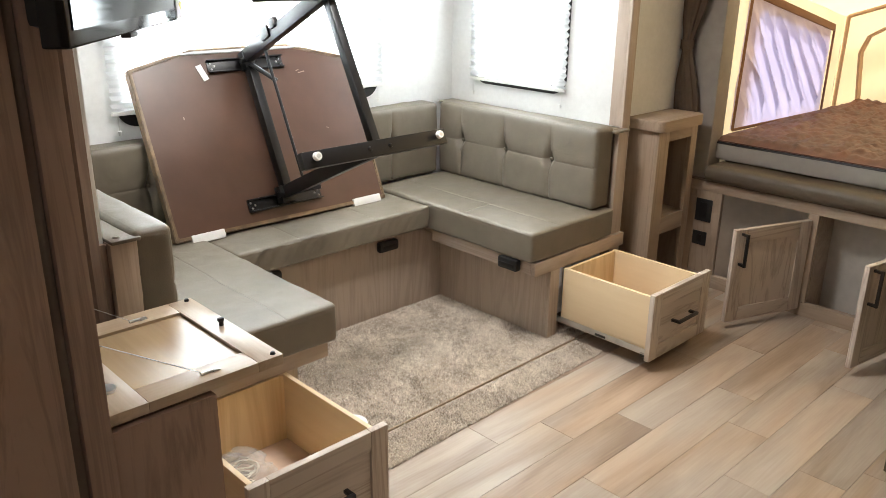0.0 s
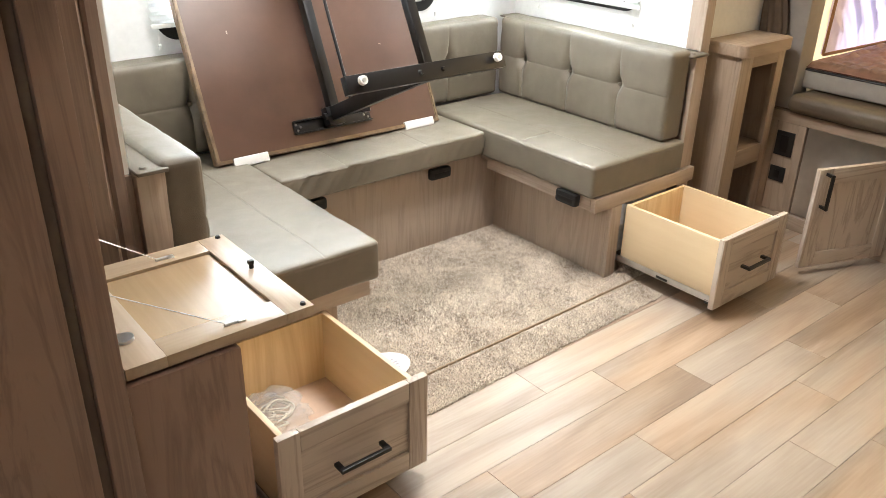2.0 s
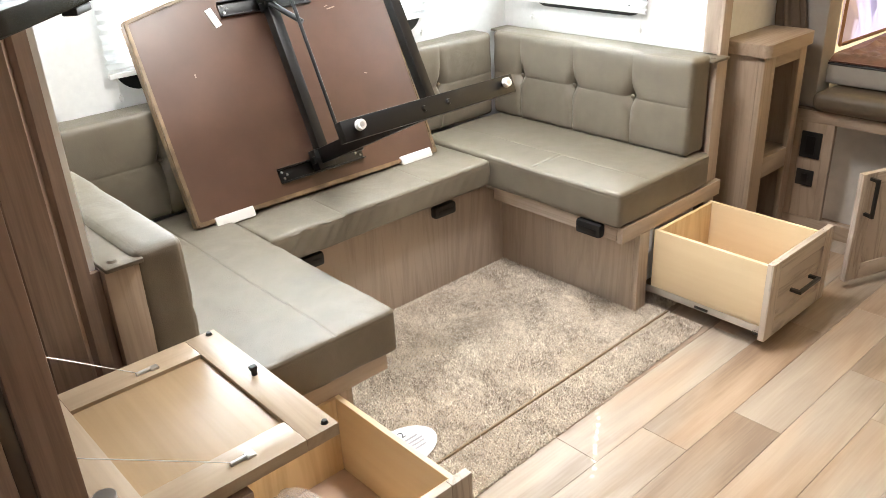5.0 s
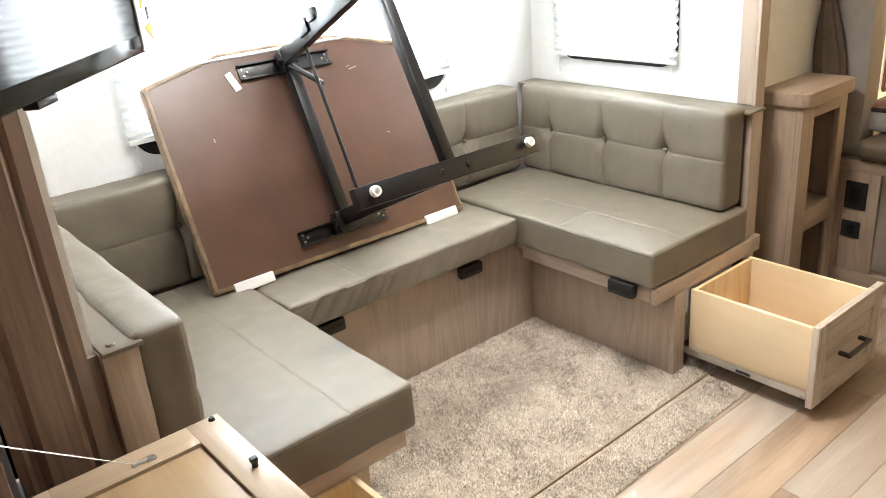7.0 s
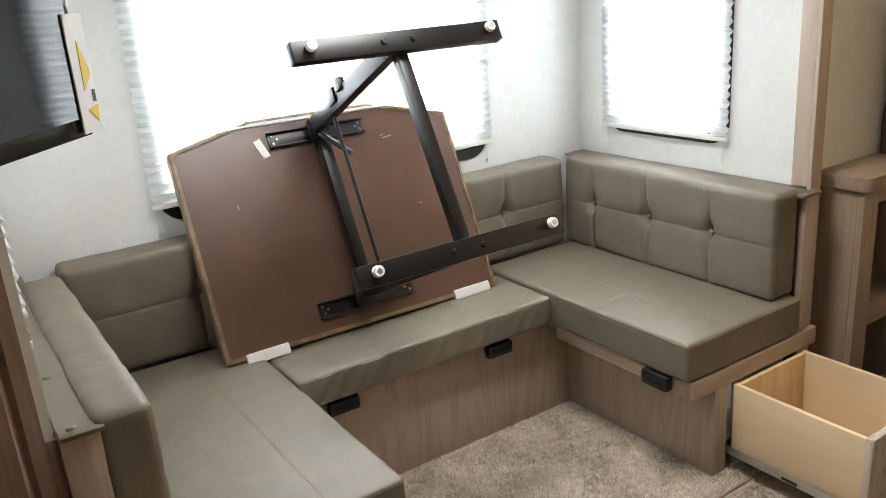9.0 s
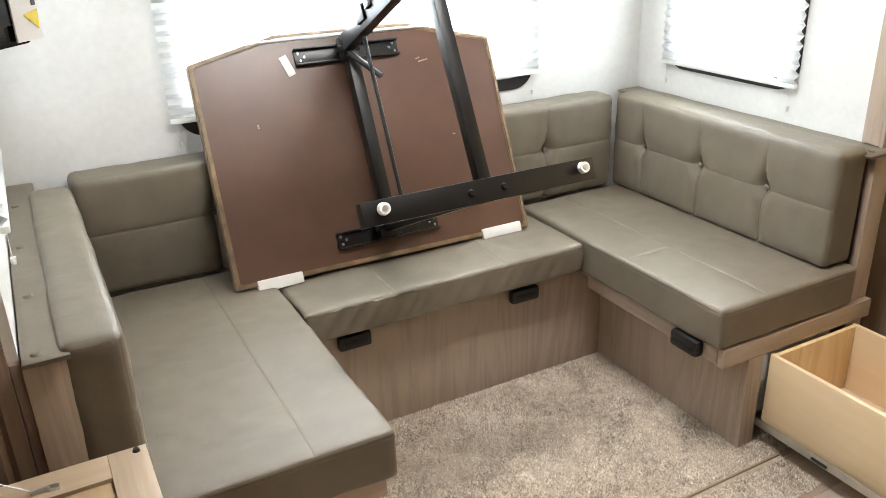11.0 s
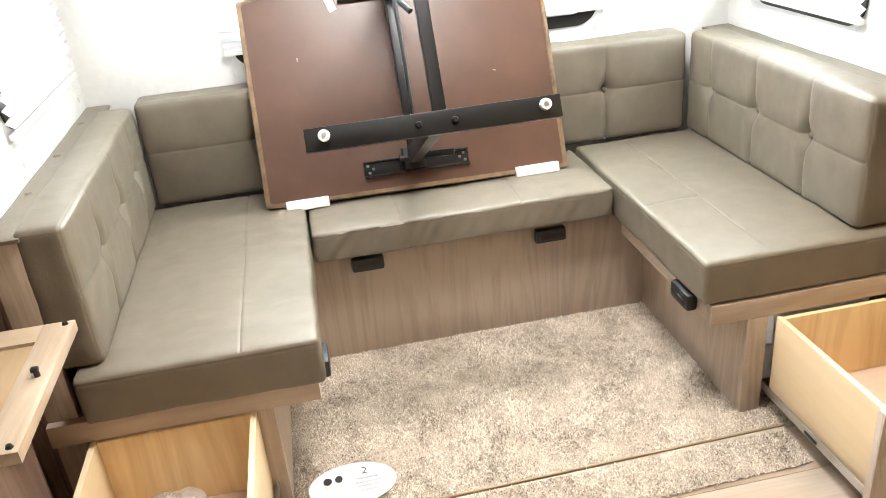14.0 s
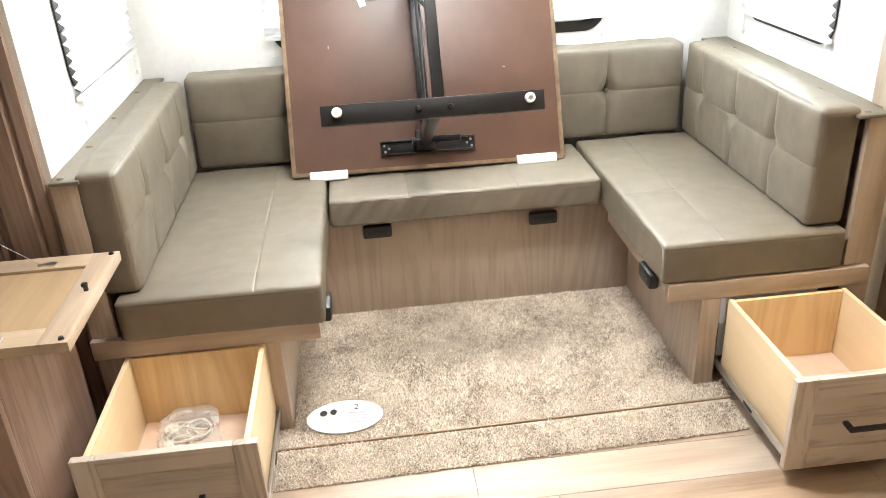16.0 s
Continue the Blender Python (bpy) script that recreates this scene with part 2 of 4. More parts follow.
def bar(p, q, w, h, up=(0, 0, 1), r=0.002, bm=None):
    """A square tube from p to q, w across and h along up."""
    bm = bm or bmesh.new()
    p, q, up = Vector(p), Vector(q), Vector(up)
    d = (q - p).normalized()
    side = d.cross(up).normalized()
    up = side.cross(d)
    m = Matrix((side, d, up)).transposed().to_4x4()
    m.translation = p
    b2 = box(-w / 2, w / 2, 0, (q - p).length, -h / 2, h / 2, r)
    b2.transform(m)
    me = bpy.data.meshes.new("tmp")
    b2.to_mesh(me)
    b2.free()
    bm.from_mesh(me)
    bpy.data.meshes.remove(me)
    return bm


def prism(points, d0, d1, axis=2, r=0.0):
    """A flat outline pushed through from d0 to d1 along an axis."""
    bm = bmesh.new()
    def put(a, b, d):
        return {0: (d, a, b), 1: (a, d, b), 2: (a, b, d)}[axis]
    lo = [bm.verts.new(put(a, b, d0)) for a, b in points]
    hi = [bm.verts.new(put(a, b, d1)) for a, b in points]
    bm.faces.new(lo[::-1])
    bm.faces.new(hi)
    k = len(points)
    for i in range(k):
        bm.faces.new((lo[i], lo[(i + 1) % k], hi[(i + 1) % k], hi[i]))
    if r:
        bmesh.ops.bevel(bm, geom=bm.edges[:], offset=r, segments=2, profile=0.6, affect="EDGES")
    return bm


def padded(lo, hi, r, step, dent, lines=((), (), ())):
    """An upholstered block: rounded edges, then pushed in or out along its skin by dent(place, normal)."""
    lo, hi = Vector(lo), Vector(hi)
    grid = []
    for i in range(3):
        c = max(2, int(round((hi[i] - lo[i]) / step)))
        g = [lo[i] + (hi[i] - lo[i]) * k / c for k in range(c + 1)]
        g += [lo[i] + r * f for f in (0.12, 0.3, 0.55)] + [hi[i] - r * f for f in (0.12, 0.3, 0.55)]
        for s in lines[i]:
            g = [v for v in g if abs(v - s) > 0.0085 or v in (lo[i], hi[i])]
            g += [s + d for d in (-0.0075, -0.0045, -0.002, 0, 0.002, 0.0045, 0.0075)]
        g = sorted(g)
        grid.append([v for k, v in enumerate(g) if k == 0 or v - g[k - 1] > 1e-5])
    n = [len(g) - 1 for g in grid]
    bm = bmesh.new()
    found = {}

    def vert(key):
        if key not in found:
            p = Vector([grid[i][key[i]] for i in range(3)])
            c = Vector([min(max(p[i], lo[i] + r), hi[i] - r) for i in range(3)])
            d = (p - c).normalized()
            p = c + d * r
            found[key] = bm.verts.new(p + d * dent(p, d))
        return found[key]

    for ax in range(3):
        a, b = [i for i in range(3) if i != ax]
        for end in (0, n[ax]):
            for i in range(n[a]):
                for j in range(n[b]):
                    ks = []
                    for di, dj in ((0, 0), (1, 0), (1, 1), (0, 1)):
                        k = [0, 0, 0]
                        k[ax], k[a], k[b] = end, i + di, j + dj
                        ks.append(vert(tuple(k)))
                    bm.faces.new(ks)
    return bm


def dip(d, w):
    return math.exp(-(d / w) ** 2)


# ---------------------------------------------------------------- the shell
XL, XR, YB, YF = 0.515, 2.48, 2.61, 1.69      # slide-out: side walls, back wall, mouth
YW, XE = 1.745, 2.95                          # main wall with the slide-out, cabinet face at the bed end


def wall_with_hole(name, axis, at, thick, a0, a1, z0, z1, holes, label):
    """A wall slab (axis 0: in a plane of x, axis 1: of y) with window openings right through it."""
    bm = bmesh.new()
    cols = sorted({a0, a1, *[h[0] for h in holes], *[h[1] for h in holes]})
    rows = sorted({z0, z1, *[h[2] for h in holes], *[h[3] for h in holes]})
    for i in range(len(cols) - 1):
        for j in range(len(rows) - 1):
            ca, cz = (cols[i] + cols[i + 1]) / 2, (rows[j] + rows[j + 1]) / 2
            if any(h[0] < ca < h[1] and h[2] < cz < h[3] for h in holes):
                continue
            if axis == 0:
                box(at, at + thick, cols[i], cols[i + 1], rows[j], rows[j + 1], 0, bm)
            else:
                box(cols[i], cols[i + 1], at, at + thick, rows[j], rows[j + 1], 0, bm)
    bmesh.ops.remove_doubles(bm, verts=bm.verts[:], dist=1e-5)
    seen = {}
    for f in bm.faces:
        seen.setdefault(tuple(round(c, 4) for c in f.calc_center_median()), []).append(f)
    bmesh.ops.delete(bm, geom=[f for fs in seen.values() if len(fs) > 1 for f in fs], context="FACES_ONLY")
    return solo(name, bm, wall_paint, label, "wall", "structure", smooth=False)


wall_with_hole("wall_slide_back", 1, YB, 0.05, XL - 0.05, XR + 0.05, 0.0, CEIL, [(0.99, 2.0, 0.87, 1.58)], "pale linen-textured slide-out back wall with a window")
wall_with_hole("wall_slide_east", 0, XR, 0.05, YF, YB, 0.0, CEIL, [(2.01, 2.42, 0.87, 1.58)], "pale linen-textured slide-out side wall with a window")
wall_with_hole("wall_slide_west", 0, XL - 0.05, 0.05, YF, YB, 0.0, CEIL, [(2.01, 2.48, 0.87, 1.58)], "pale linen-textured slide-out side wall with a window")
solo("wall_north_east", box(2.485, 3.05, YW, YW + 0.05, 0, CEIL, 0), wall_paint, "pale wall beside the bed end", "wall", "structure", smooth=False)
solo("wall_north_west", box(-2.2, 0.36, YW, YW + 0.05, 0, CEIL, 0), wall_paint, "pale wall behind the tall cabinet", "wall", "structure", smooth=False)
# out of view; its dark oak is there to cut bounce onto front faces
solo("wall_south", box(-2.2, 3.05, -0.75, -0.70, 0, CEIL, 0), dim_z, "unseen aisle wall, darkened to cut bounced light", "wall", "structure", smooth=False)
solo("wall_west", box(-2.25, -2.2, -0.75, 1.8, 0, CEIL, 0), wall_paint, "pale end wall", "wall", "structure", smooth=False)
solo("wall_east_post", box(XE + 0.02, 3.07, 1.58, YW, 0.46, CEIL, 0.004), plain("grey post cover", (0.33, 0.30, 0.27), 0.5), "grey post at the mouth of the tent bed", "post", "structure")
solo("wall_east_top", box(XE + 0.02, 3.07, -0.70, 1.58, 1.86, CEIL, 0), wall_paint, "pale wall over the bed end opening", "wall", "structure", smooth=False)
solo("ceiling", box(-2.25, 3.07, -0.75, YW + 0.05, CEIL, CEIL + 0.03, 0), ceiling_paint, "white ceiling", "ceiling", "structure", smooth=False)
solo("ceiling_slide", box(XL - 0.05, XR + 0.05, YW + 0.05, YB + 0.05, CEIL, CEIL + 0.03, 0), ceiling_paint, "white slide-out ceiling", "ceiling", "structure", smooth=False)
subfloor = solo("floor", box(-2.25, 3.0, -0.75, 2.66, -0.08, -0.035, 0), plain("brown joint", (0.22, 0.165, 0.12), 0.7), "taupe wood-look vinyl plank floor", "floor", "structure", smooth=False)

# ---------------------------------------------------------------- window shades
def shade(name, label, axis, at, a0, a1, z0, z1, sign, holes=None):
    """A pleated shade: zigzag cloth with a bottom rail, hanging in front of a window; holes: the cord line and the height to which its holes show."""
    t = thing(name, label, "window blind", Matrix.Translation((at, a0, z0) if axis == 0 else (a0, at, z0)), "pleated window shades")
    bm = bmesh.new()
    pitch, depth = 0.026, 0.014
    k = int((z1 - z0) / pitch * 2)
    rows = []
    for i in range(k + 1):
        z = z0 + 0.012 + i * pitch / 2
        off = at + sign * (depth if i % 2 else 0.0) + 0.0012 * math.sin(i * 1.7)
        row = []
        cols = [a0 + 0.0025 * math.sin(i * 2.3), a1 + 0.0025 * math.sin(i * 2.3 + 1)]
        if holes:
            cols[1:1] = [holes[0] - 0.005, holes[0] + 0.005]
        for a in cols:
            row.append(bm.verts.new((off, a, z) if axis == 0 else (a, off, z)))
        rows.append(row)
    for i in range(k):
        for j in range(len(rows[i]) - 1):
            p, q, r, s = rows[i][j], rows[i][j + 1], rows[i + 1][j + 1], rows[i + 1][j]
            if j == 1 and i % 2 == 0 and p.co.z < holes[1]:
                m0, m1 = [bm.verts.new(p.co.lerp(s.co, f)) for f in (0.58, 0.86)]
                n0, n1 = [bm.verts.new(q.co.lerp(r.co, f)) for f in (0.58, 0.86)]
                bm.faces.new((p, q, n0, m0))
                bm.faces.new((m1, n1, r, s))
            else:
                bm.faces.new((p, q, r, s))
    part("pleated_cloth", bm, blind_paper, t, smooth=False)
    lo, hi = sorted((at - sign * 0.002, at + sign * 0.014))
    rail = box(lo, hi, a0, a1, z0, z0 + 0.013, 0.003) if axis == 0 else box(a0, a1, lo, hi, z0, z0 + 0.013, 0.003)
    part("bottom_rail", rail, white_plastic, t, "white bottom rail")
    for e in (a0 + 0.02, a1 - 0.02):
        p = (at + sign * 0.006, e, z0) if axis == 0 else (e, at + sign * 0.006, z0)
        q = (p[0], p[1], z0 - 0.05)
        b = cyl(p, q, 0.001, 6)
        cyl((p[0], p[1], z0 - 0.05), (p[0], p[1], z0 - 0.064), 0.006, 10, b, 0.004)
        part("cord", b, white_plastic, t, "thin cord with a small pull")
    return t


def rounded(a0, a1, z0, z1, r, n=8):
    pts = []
    for cx, cz, s in ((a1 - r, z0 + r, -90), (a1 - r, z1 - r, 0), (a0 + r, z1 - r, 90), (a0 + r, z0 + r, 180)):
        for k in range(n + 1):
            t = radians(s + 90 * k / n)
            pts.append((cx + r * math.cos(t), cz + r * math.sin(t)))
    return pts


def window(name, axis, at, a0, a1, z0, z1, sign):
    """Black rounded window frame standing a little proud of the wall."""
    fr = bmesh.new()
    o, i = rounded(a0, a1, z0, z1, 0.07), rounded(a0 + 0.035, a1 - 0.035, z0 + 0.035, z1 - 0.035, 0.045)
    def put(p, d):
        return (at + sign * d, p[0], p[1]) if axis == 0 else (p[0], at + sign * d, p[1])
    rings = [[fr.verts.new(put(p, d)) for p in pts] for pts, d in ((o, 0.001), (o, 0.006), (i, 0.006), (i, -0.02))]
    for r0, r1 in zip(rings, rings[1:]):
        for k in range(len(o)):
            fr.faces.new((r0[k], r0[(k + 1) % len(o)], r1[(k + 1) % len(o)], r1[k]))
    return solo(name, fr, black_plastic, "black-framed caravan window behind a pleated shade", "window", "structure")


shade("pleated_shade", "white pleated shade drawn over the large back window", 1, YB - 0.012, 0.925, 2.055, 0.815, 1.66, -1)
shade("pleated_shade", "white pleated shade drawn over the side window", 0, XR - 0.012, 1.955, 2.475, 0.822, 1.66, -1, (2.022, 1.27))
shade("pleated_shade", "white pleated shade drawn over the side window by the tall cabinet", 0, XL + 0.008, 1.945, 2.535, 0.822, 1.66, 1)
window("window_1", 1, YB, 0.945, 2.045, 0.772, 1.64, -1)
window("window_2", 0, XR, 1.962, 2.465, 0.808, 1.63, -1)
window("window_3", 0, XL, 1.950, 2.53, 0.832, 1.63, 1)


# ---------------------------------------------------------------- slide-out mouth trim
def fascia(name, x0, x1, y1, flip):
    """Upright moulded casing at the mouth of the slide-out, with coves along its face."""
    w = x1 - x0
    prof = [(0, 0), (0, -0.018), (0.10, -0.022), (0.16, -0.014), (0.22, -0.014), (0.30, -0.026), (0.72, -0.026), (0.78, -0.016), (0.84, -0.022), (1.0, -0.018), (1.0, 0)]
    pts = [(x0 + (1 - u if flip else u) * w, y1 + d) for u, d in prof]
    return solo(name, prism(pts, 0.0, CEIL, 2), wood_z if flip else wood_dark_trim, "moulded wood casing at the slide-out mouth", "trim", "structure", smooth=False)


wood_dark_trim = wood("taupe brown casing", (0.31, 0.22, 0.17), (0.19, 0.132, 0.10), 2)
fascia("trim_slide_west", 0.36, 0.500, YF, False)
solo("trim_slide_west_return", box(0.5005, XL + 0.0015, YF - 0.012, YF - 0.0005, 0.0, 0.711, 0.001), wood_dark_trim, "brown filler strip beside the bench end", "trim", "structure")
solo("trim_slide_east", box(XR - 0.016, 2.512, YF - 0.012, YF - 0.0005, 0.0, CEIL, 0.002), wood_z, "plain light wood casing at the slide-out mouth", "trim", "structure")
solo("trim_slide_east_return", box(XR - 0.014, XR - 0.001, YF + 0.0005, YF + 0.05, 0.724, CEIL, 0.003), wood_z, "light wood corner strip at the slide-out mouth", "trim", "structure")


# ---------------------------------------------------------------- dinette benches
def bench_side(name, label, xin, xlip, xout, xpost, sgn):
    """Side bench: inner panel, seat board with lip, front apron and post; open drawer bay."""
    t = thing(name, label, "bench", Matrix.Translation((xin, 1.9, 0.0)), "dinette benches")
    a, b = sorted((xin, xin + sgn * 0.018))
    part("inner_panel", box(a, b, 1.6575, YB - 0.01, 0.001, 0.2715), wood_z, t)
    a, b = sorted((xlip, xout))
    part("seat_board", box(a + 0.012, b, 1.66, YB - 0.01, 0.296, 0.318), wood_y, t)
    part("front_apron", box(a, b, 1.638, 1.6575, 0.268, 0.318), wood_x, t)
    a, b = sorted((xlip, xlip + sgn * 0.018))
    part("side_apron", box(a, b, 1.6585, YB - 0.45, 0.272, 0.318), wood_y, t)
    a, b = sorted((xin - sgn * 0.0, xpost))
    part("post", box(a, b, 1.6385, 1.657, 0.001, 0.2675), wood_z, t)
    a, b = sorted((xout, xout - sgn * 0.06))
    part("end_board", box(a, b, 1.658, 1.680, 0.001, 0.7125), wood_z, t)
    a, b = sorted((xout, xout - sgn * 0.02))
    part("outer_panel", box(a, b, 1.681, YB - 0.01, 0.001, 0.7125), wood_y, t)
    return t


bench_e = bench_side("dinette_bench", "taupe oak dinette bench with an open drawer bay", 2.035, 1.944, 2.478, 2.086, 1)
bench_w = bench_side("dinette_bench", "taupe oak dinette bench beside the tall cabinet", 0.961, 1.062, 0.517, 0.925, -1)
bench_b = thing("dinette_bench", "taupe oak bench along the back of the dinette", "bench", Matrix.Translation((1.5, 2.4, 0.0)), "dinette benches")
part("front_panel", box(0.985, 2.034, 2.208, 2.226, 0.001, 0.334), wood_z, bench_b)
part("seat_board", box(1.085, 1.922, 2.227, YB - 0.01, 0.316, 0.334), wood_x, bench_b)


def add_latch(bench, x0, x1, y0, y1, z0, z1):
    la = part("latch", box(x0, x1, y0, y1, z0, z1, 0.009), black_plastic, bench, "black plastic table-support latch")
    if x1 - x0 > y1 - y0:
        part("latch_slot", box(x0 + 0.012, x1 - 0.012, y0 - 0.002, y0 + 0.002, z0 + 0.012, z0 + 0.026, 0.001), black_steel, la)
    else:
        part("latch_slot", box(x0 - 0.002, x0 + 0.002, y0 + 0.012, y1 - 0.012, z0 + 0.012, z0 + 0.026, 0.001), black_steel, la)


add_latch(bench_b, 1.70, 1.79, 2.180, 2.207, 0.268, 0.308)
add_latch(bench_b, 1.18, 1.27, 2.180, 2.207, 0.272, 0.312)
add_latch(bench_e, 1.915, 1.943, 1.70, 1.79, 0.275, 0.318)
add_latch(bench_w, 1.063, 1.090, 1.70, 1.79, 0.275, 0.318)


# ---------------------------------------------------------------- cushions
def wrinkle(p, s, a):
    return a * noise.noise(p * s)


def seat_cushion(name, label, lo, hi, seams_x, seams_y, gather=0.0):
    def dent(p, n):
        d = wrinkle(p, 6, 0.0030) + wrinkle(p, 19, 0.0015) + wrinkle(p, 48, 0.0005)
        if n.z > 0.7:
            u = min(p.x - lo[0], hi[0] - p.x) / 0.06
            w = min(p.y - lo[1], hi[1] - p.y) / 0.06
            d += 0.004 * (1 - math.exp(-min(u, w)))
            for x, a, b in seams_x:
                if a < p.y < b:
                    d -= 0.0015 * dip(p.x - x, 0.0024)
            for y, a, b in seams_y:
                if a < p.x < b:
                    d += 0.001 * dip(abs(p.y - y) - 0.010, 0.008) - 0.003 * dip(p.y - y, 0.003)
        elif abs(n.z) < 0.5:
            e = hi[2] - 0.012 - p.z
            d -= 0.0012 * dip(e, 0.0022)
            if gather:
                d += gather * (0.5 * noise.noise(Vector((p.x * 34 - p.z * 22, p.y * 8, p.z * 5)))) * (0.3 + 0.7 * dip(p.z - (lo[2] + hi[2]) / 2, 0.03)) * (0.30 + 0.70 * dip(p.x - 1.32, 0.20))
        return d
    bm = padded(lo, hi, 0.012, 0.010, dent, ([s[0] for s in seams_x], [s[0] for s in seams_y], [hi[2] - 0.012]))
    return solo(name, bm, vinyl, label, "cushion", group="dinette cushions")


seat_cushion("seat_cushion", "olive taupe vinyl seat cushion with stitched seams", (1.925, 1.64, 0.320), (2.405, 2.495, 0.428), [(2.082, 1.66, 2.49)], [(1.985, 1.94, 2.082)])
seat_cushion("seat_cushion", "olive taupe vinyl seat cushion beside the tall cabinet", (0.60, 1.615, 0.320), (1.08, 2.495, 0.428), [(0.922, 1.62, 2.49)], [])
seat_cushion("seat_cushion", "olive taupe vinyl seat cushion under the leaning table", (1.088, 2.145, 0.335), (1.916, 2.495, 0.420), [(1.325, 2.12, 2.49), (1.655, 2.12, 2.49)], [], 0.034)


def back_cushion(name, label, lo, hi, ax, face, buttons, zs):
    """Tufted backrest: one level seam, a short upright pleat and a button at each tuft."""
    run = 1 - ax
    def dent(p, n):
        d = wrinkle(p, 6, 0.0026) + wrinkle(p, 17, 0.0016) + wrinkle(p, 44, 0.0006)
        if n[ax] * face > 0.7:
            w = min(p[run] - lo[run], hi[run] - p[run], p.z - lo[2], hi[2] - p.z) / 0.05
            d += 0.007 * (1 - math.exp(-w))
            d -= 0.0018 * dip(p.z - zs, 0.014) + 0.0014 * dip(p.z - zs, 0.003)
            for b in buttons:
                t = p[run] - b
                d -= 0.024 * dip(math.hypot(t, p.z - zs), 0.026)
                d -= (0.010 * dip(t, 0.008) + 0.004 * dip(t, 0.003)) * (0.55 if p.z < zs else dip(p.z - zs, 0.085))
                d += 0.005 * dip(abs(t) - 0.022, 0.012) * dip(p.z - zs, 0.06)
        return d
    t = thing(name, label, "cushion", Matrix.Translation(((lo[0] + hi[0]) / 2, (lo[1] + hi[1]) / 2, lo[2])), "dinette cushions")
    ln = [(), (), (zs,)]
    ln[run] = buttons
    part("cover", padded(lo, hi, 0.018, 0.010, dent, ln), vinyl, t)
    for b in buttons:
        at = [0, 0, zs]
        at[ax] = (hi[ax] if face > 0 else lo[ax]) - face * 0.014
        at[run] = b
        end = list(at)
        end[ax] += face * 0.004
        part("button", cyl(at, end, 0.008, 12, r2=0.005), vinyl, t)
    return t


back_cushion("back_cushion", "tufted olive taupe vinyl backrest on the dinette bench", (2.30, 1.668, 0.430), (2.405, 2.505, 0.738), 0, -1, (1.885, 2.125, 2.365), 0.590)
back_cushion("back_cushion", "tufted olive taupe vinyl backrest beside the tall cabinet", (0.568, 1.655, 0.430), (0.660, 2.496, 0.734), 0, 1, (1.86, 2.10, 2.34), 0.590)
back_cushion("back_cushion", "tufted olive taupe vinyl backrest along the back wall", (0.660, 2.498, 0.428), (2.292, 2.602, 0.735), 1, -1, (0.985, 1.32, 1.66, 2.03), 0.590)


def ledge(name, label, x0, x1, ys):
    """Vinyl flap laid over the bench end board, held with snap buttons."""
    t = thing(name, label, "upholstery flap", Matrix.Translation(((x0 + x1) / 2, 1.65, 0.7128)))
    part("flap_cloth", padded((x0, 1.650, 0.7128), (x1, YB - 0.012, 0.7215), 0.003, 0.02, lambda p, n: wrinkle(p, 9, 0.002) if n.z > 0.5 else 0.0), vinyl, t)
    for y in ys:
        b = cyl(((x0 + x1) / 2 - 0.012, y, 0.7205), ((x0 + x1) / 2 - 0.012, y, 0.7255), 0.010, 14, r2=0.006)
        part("snap_button", b, vinyl, t, "covered snap button")
    return t


ledge("backrest_flap", "olive vinyl flap snapped over the bench end beside the tall cabinet", XL + 0.003, 0.584, (1.675, 1.90, 2.15, 2.42))
ledge("backrest_flap", "olive vinyl flap snapped over the bench end", 2.385, XR - 0.003, (1.675, 1.90, 2.15, 2.42))


# ---------------------------------------------------------------- dinette table, tipped on its edge
TM = Matrix(((1, 0, 0, 0.975), (0, 0.4225, -0.9064, 2.33), (0, 0.9064, 0.4225, 0.4365), (0, 0, 0, 1)))
table = thing("dinette_table", "brown dinette table tipped on edge with its black steel legs out", "table", TM)
OUT = [(0.0, 0.0), (0.872, -0.008), (0.880, 0.566), (0.620, 0.632), (0.245, 0.634), (0.008, 0.577)]
IN = [(0.014, 0.013), (0.859, 0.006), (0.867, 0.556), (0.617, 0.619), (0.248, 0.621), (0.021, 0.567)]
part("tabletop", prism(IN, -0.026, 0.0, 2), table_brown, table, "brown laminate underside", local=True)
rim = bmesh.new()
k = len(OUT)
for d0, d1 in ((-0.028, 0.004),):
    lo_o = [rim.verts.new((*p, d0)) for p in OUT]
    hi_o = [rim.verts.new((*p, d1)) for p in OUT]
    lo_i = [rim.verts.new((*p, d0)) for p in IN]
    hi_i = [rim.verts.new((*p, d1)) for p in IN]
    for i in range(k):
        j = (i + 1) % k
        for q in ((lo_o[i], lo_o[j], hi_o[j], hi_o[i]), (hi_o[i], hi_o[j], hi_i[j], hi_i[i]), (hi_i[i], hi_i[j], lo_i[j], lo_i[i]), (lo_i[i], lo_i[j], lo_o[j], lo_o[i])):
            rim.faces.new(q)
bmesh.ops.bevel(rim, geom=[e for e in rim.edges], offset=0.003, segments=2, affect="EDGES")
part("edge_band", rim, table_edge, table, "worn wood edge band", local=True)
for u0, u1 in ((0.055, 0.175), (0.715, 0.845)):
    part("foam_wrap", box(u0, u1, -0.016, 0.014, -0.030, 0.007, 0.004), tape_white, table, "white foam wrap", local=True)
lab = box(-0.011, 0.011, -0.028, 0.028, 0.001, 0.0025, 0)
lab.transform(pose(0.262, 0.548, 0, 0, 0, 18))
part("paper_label", lab, tape_white, table, "white paper label", local=True, smooth=False)
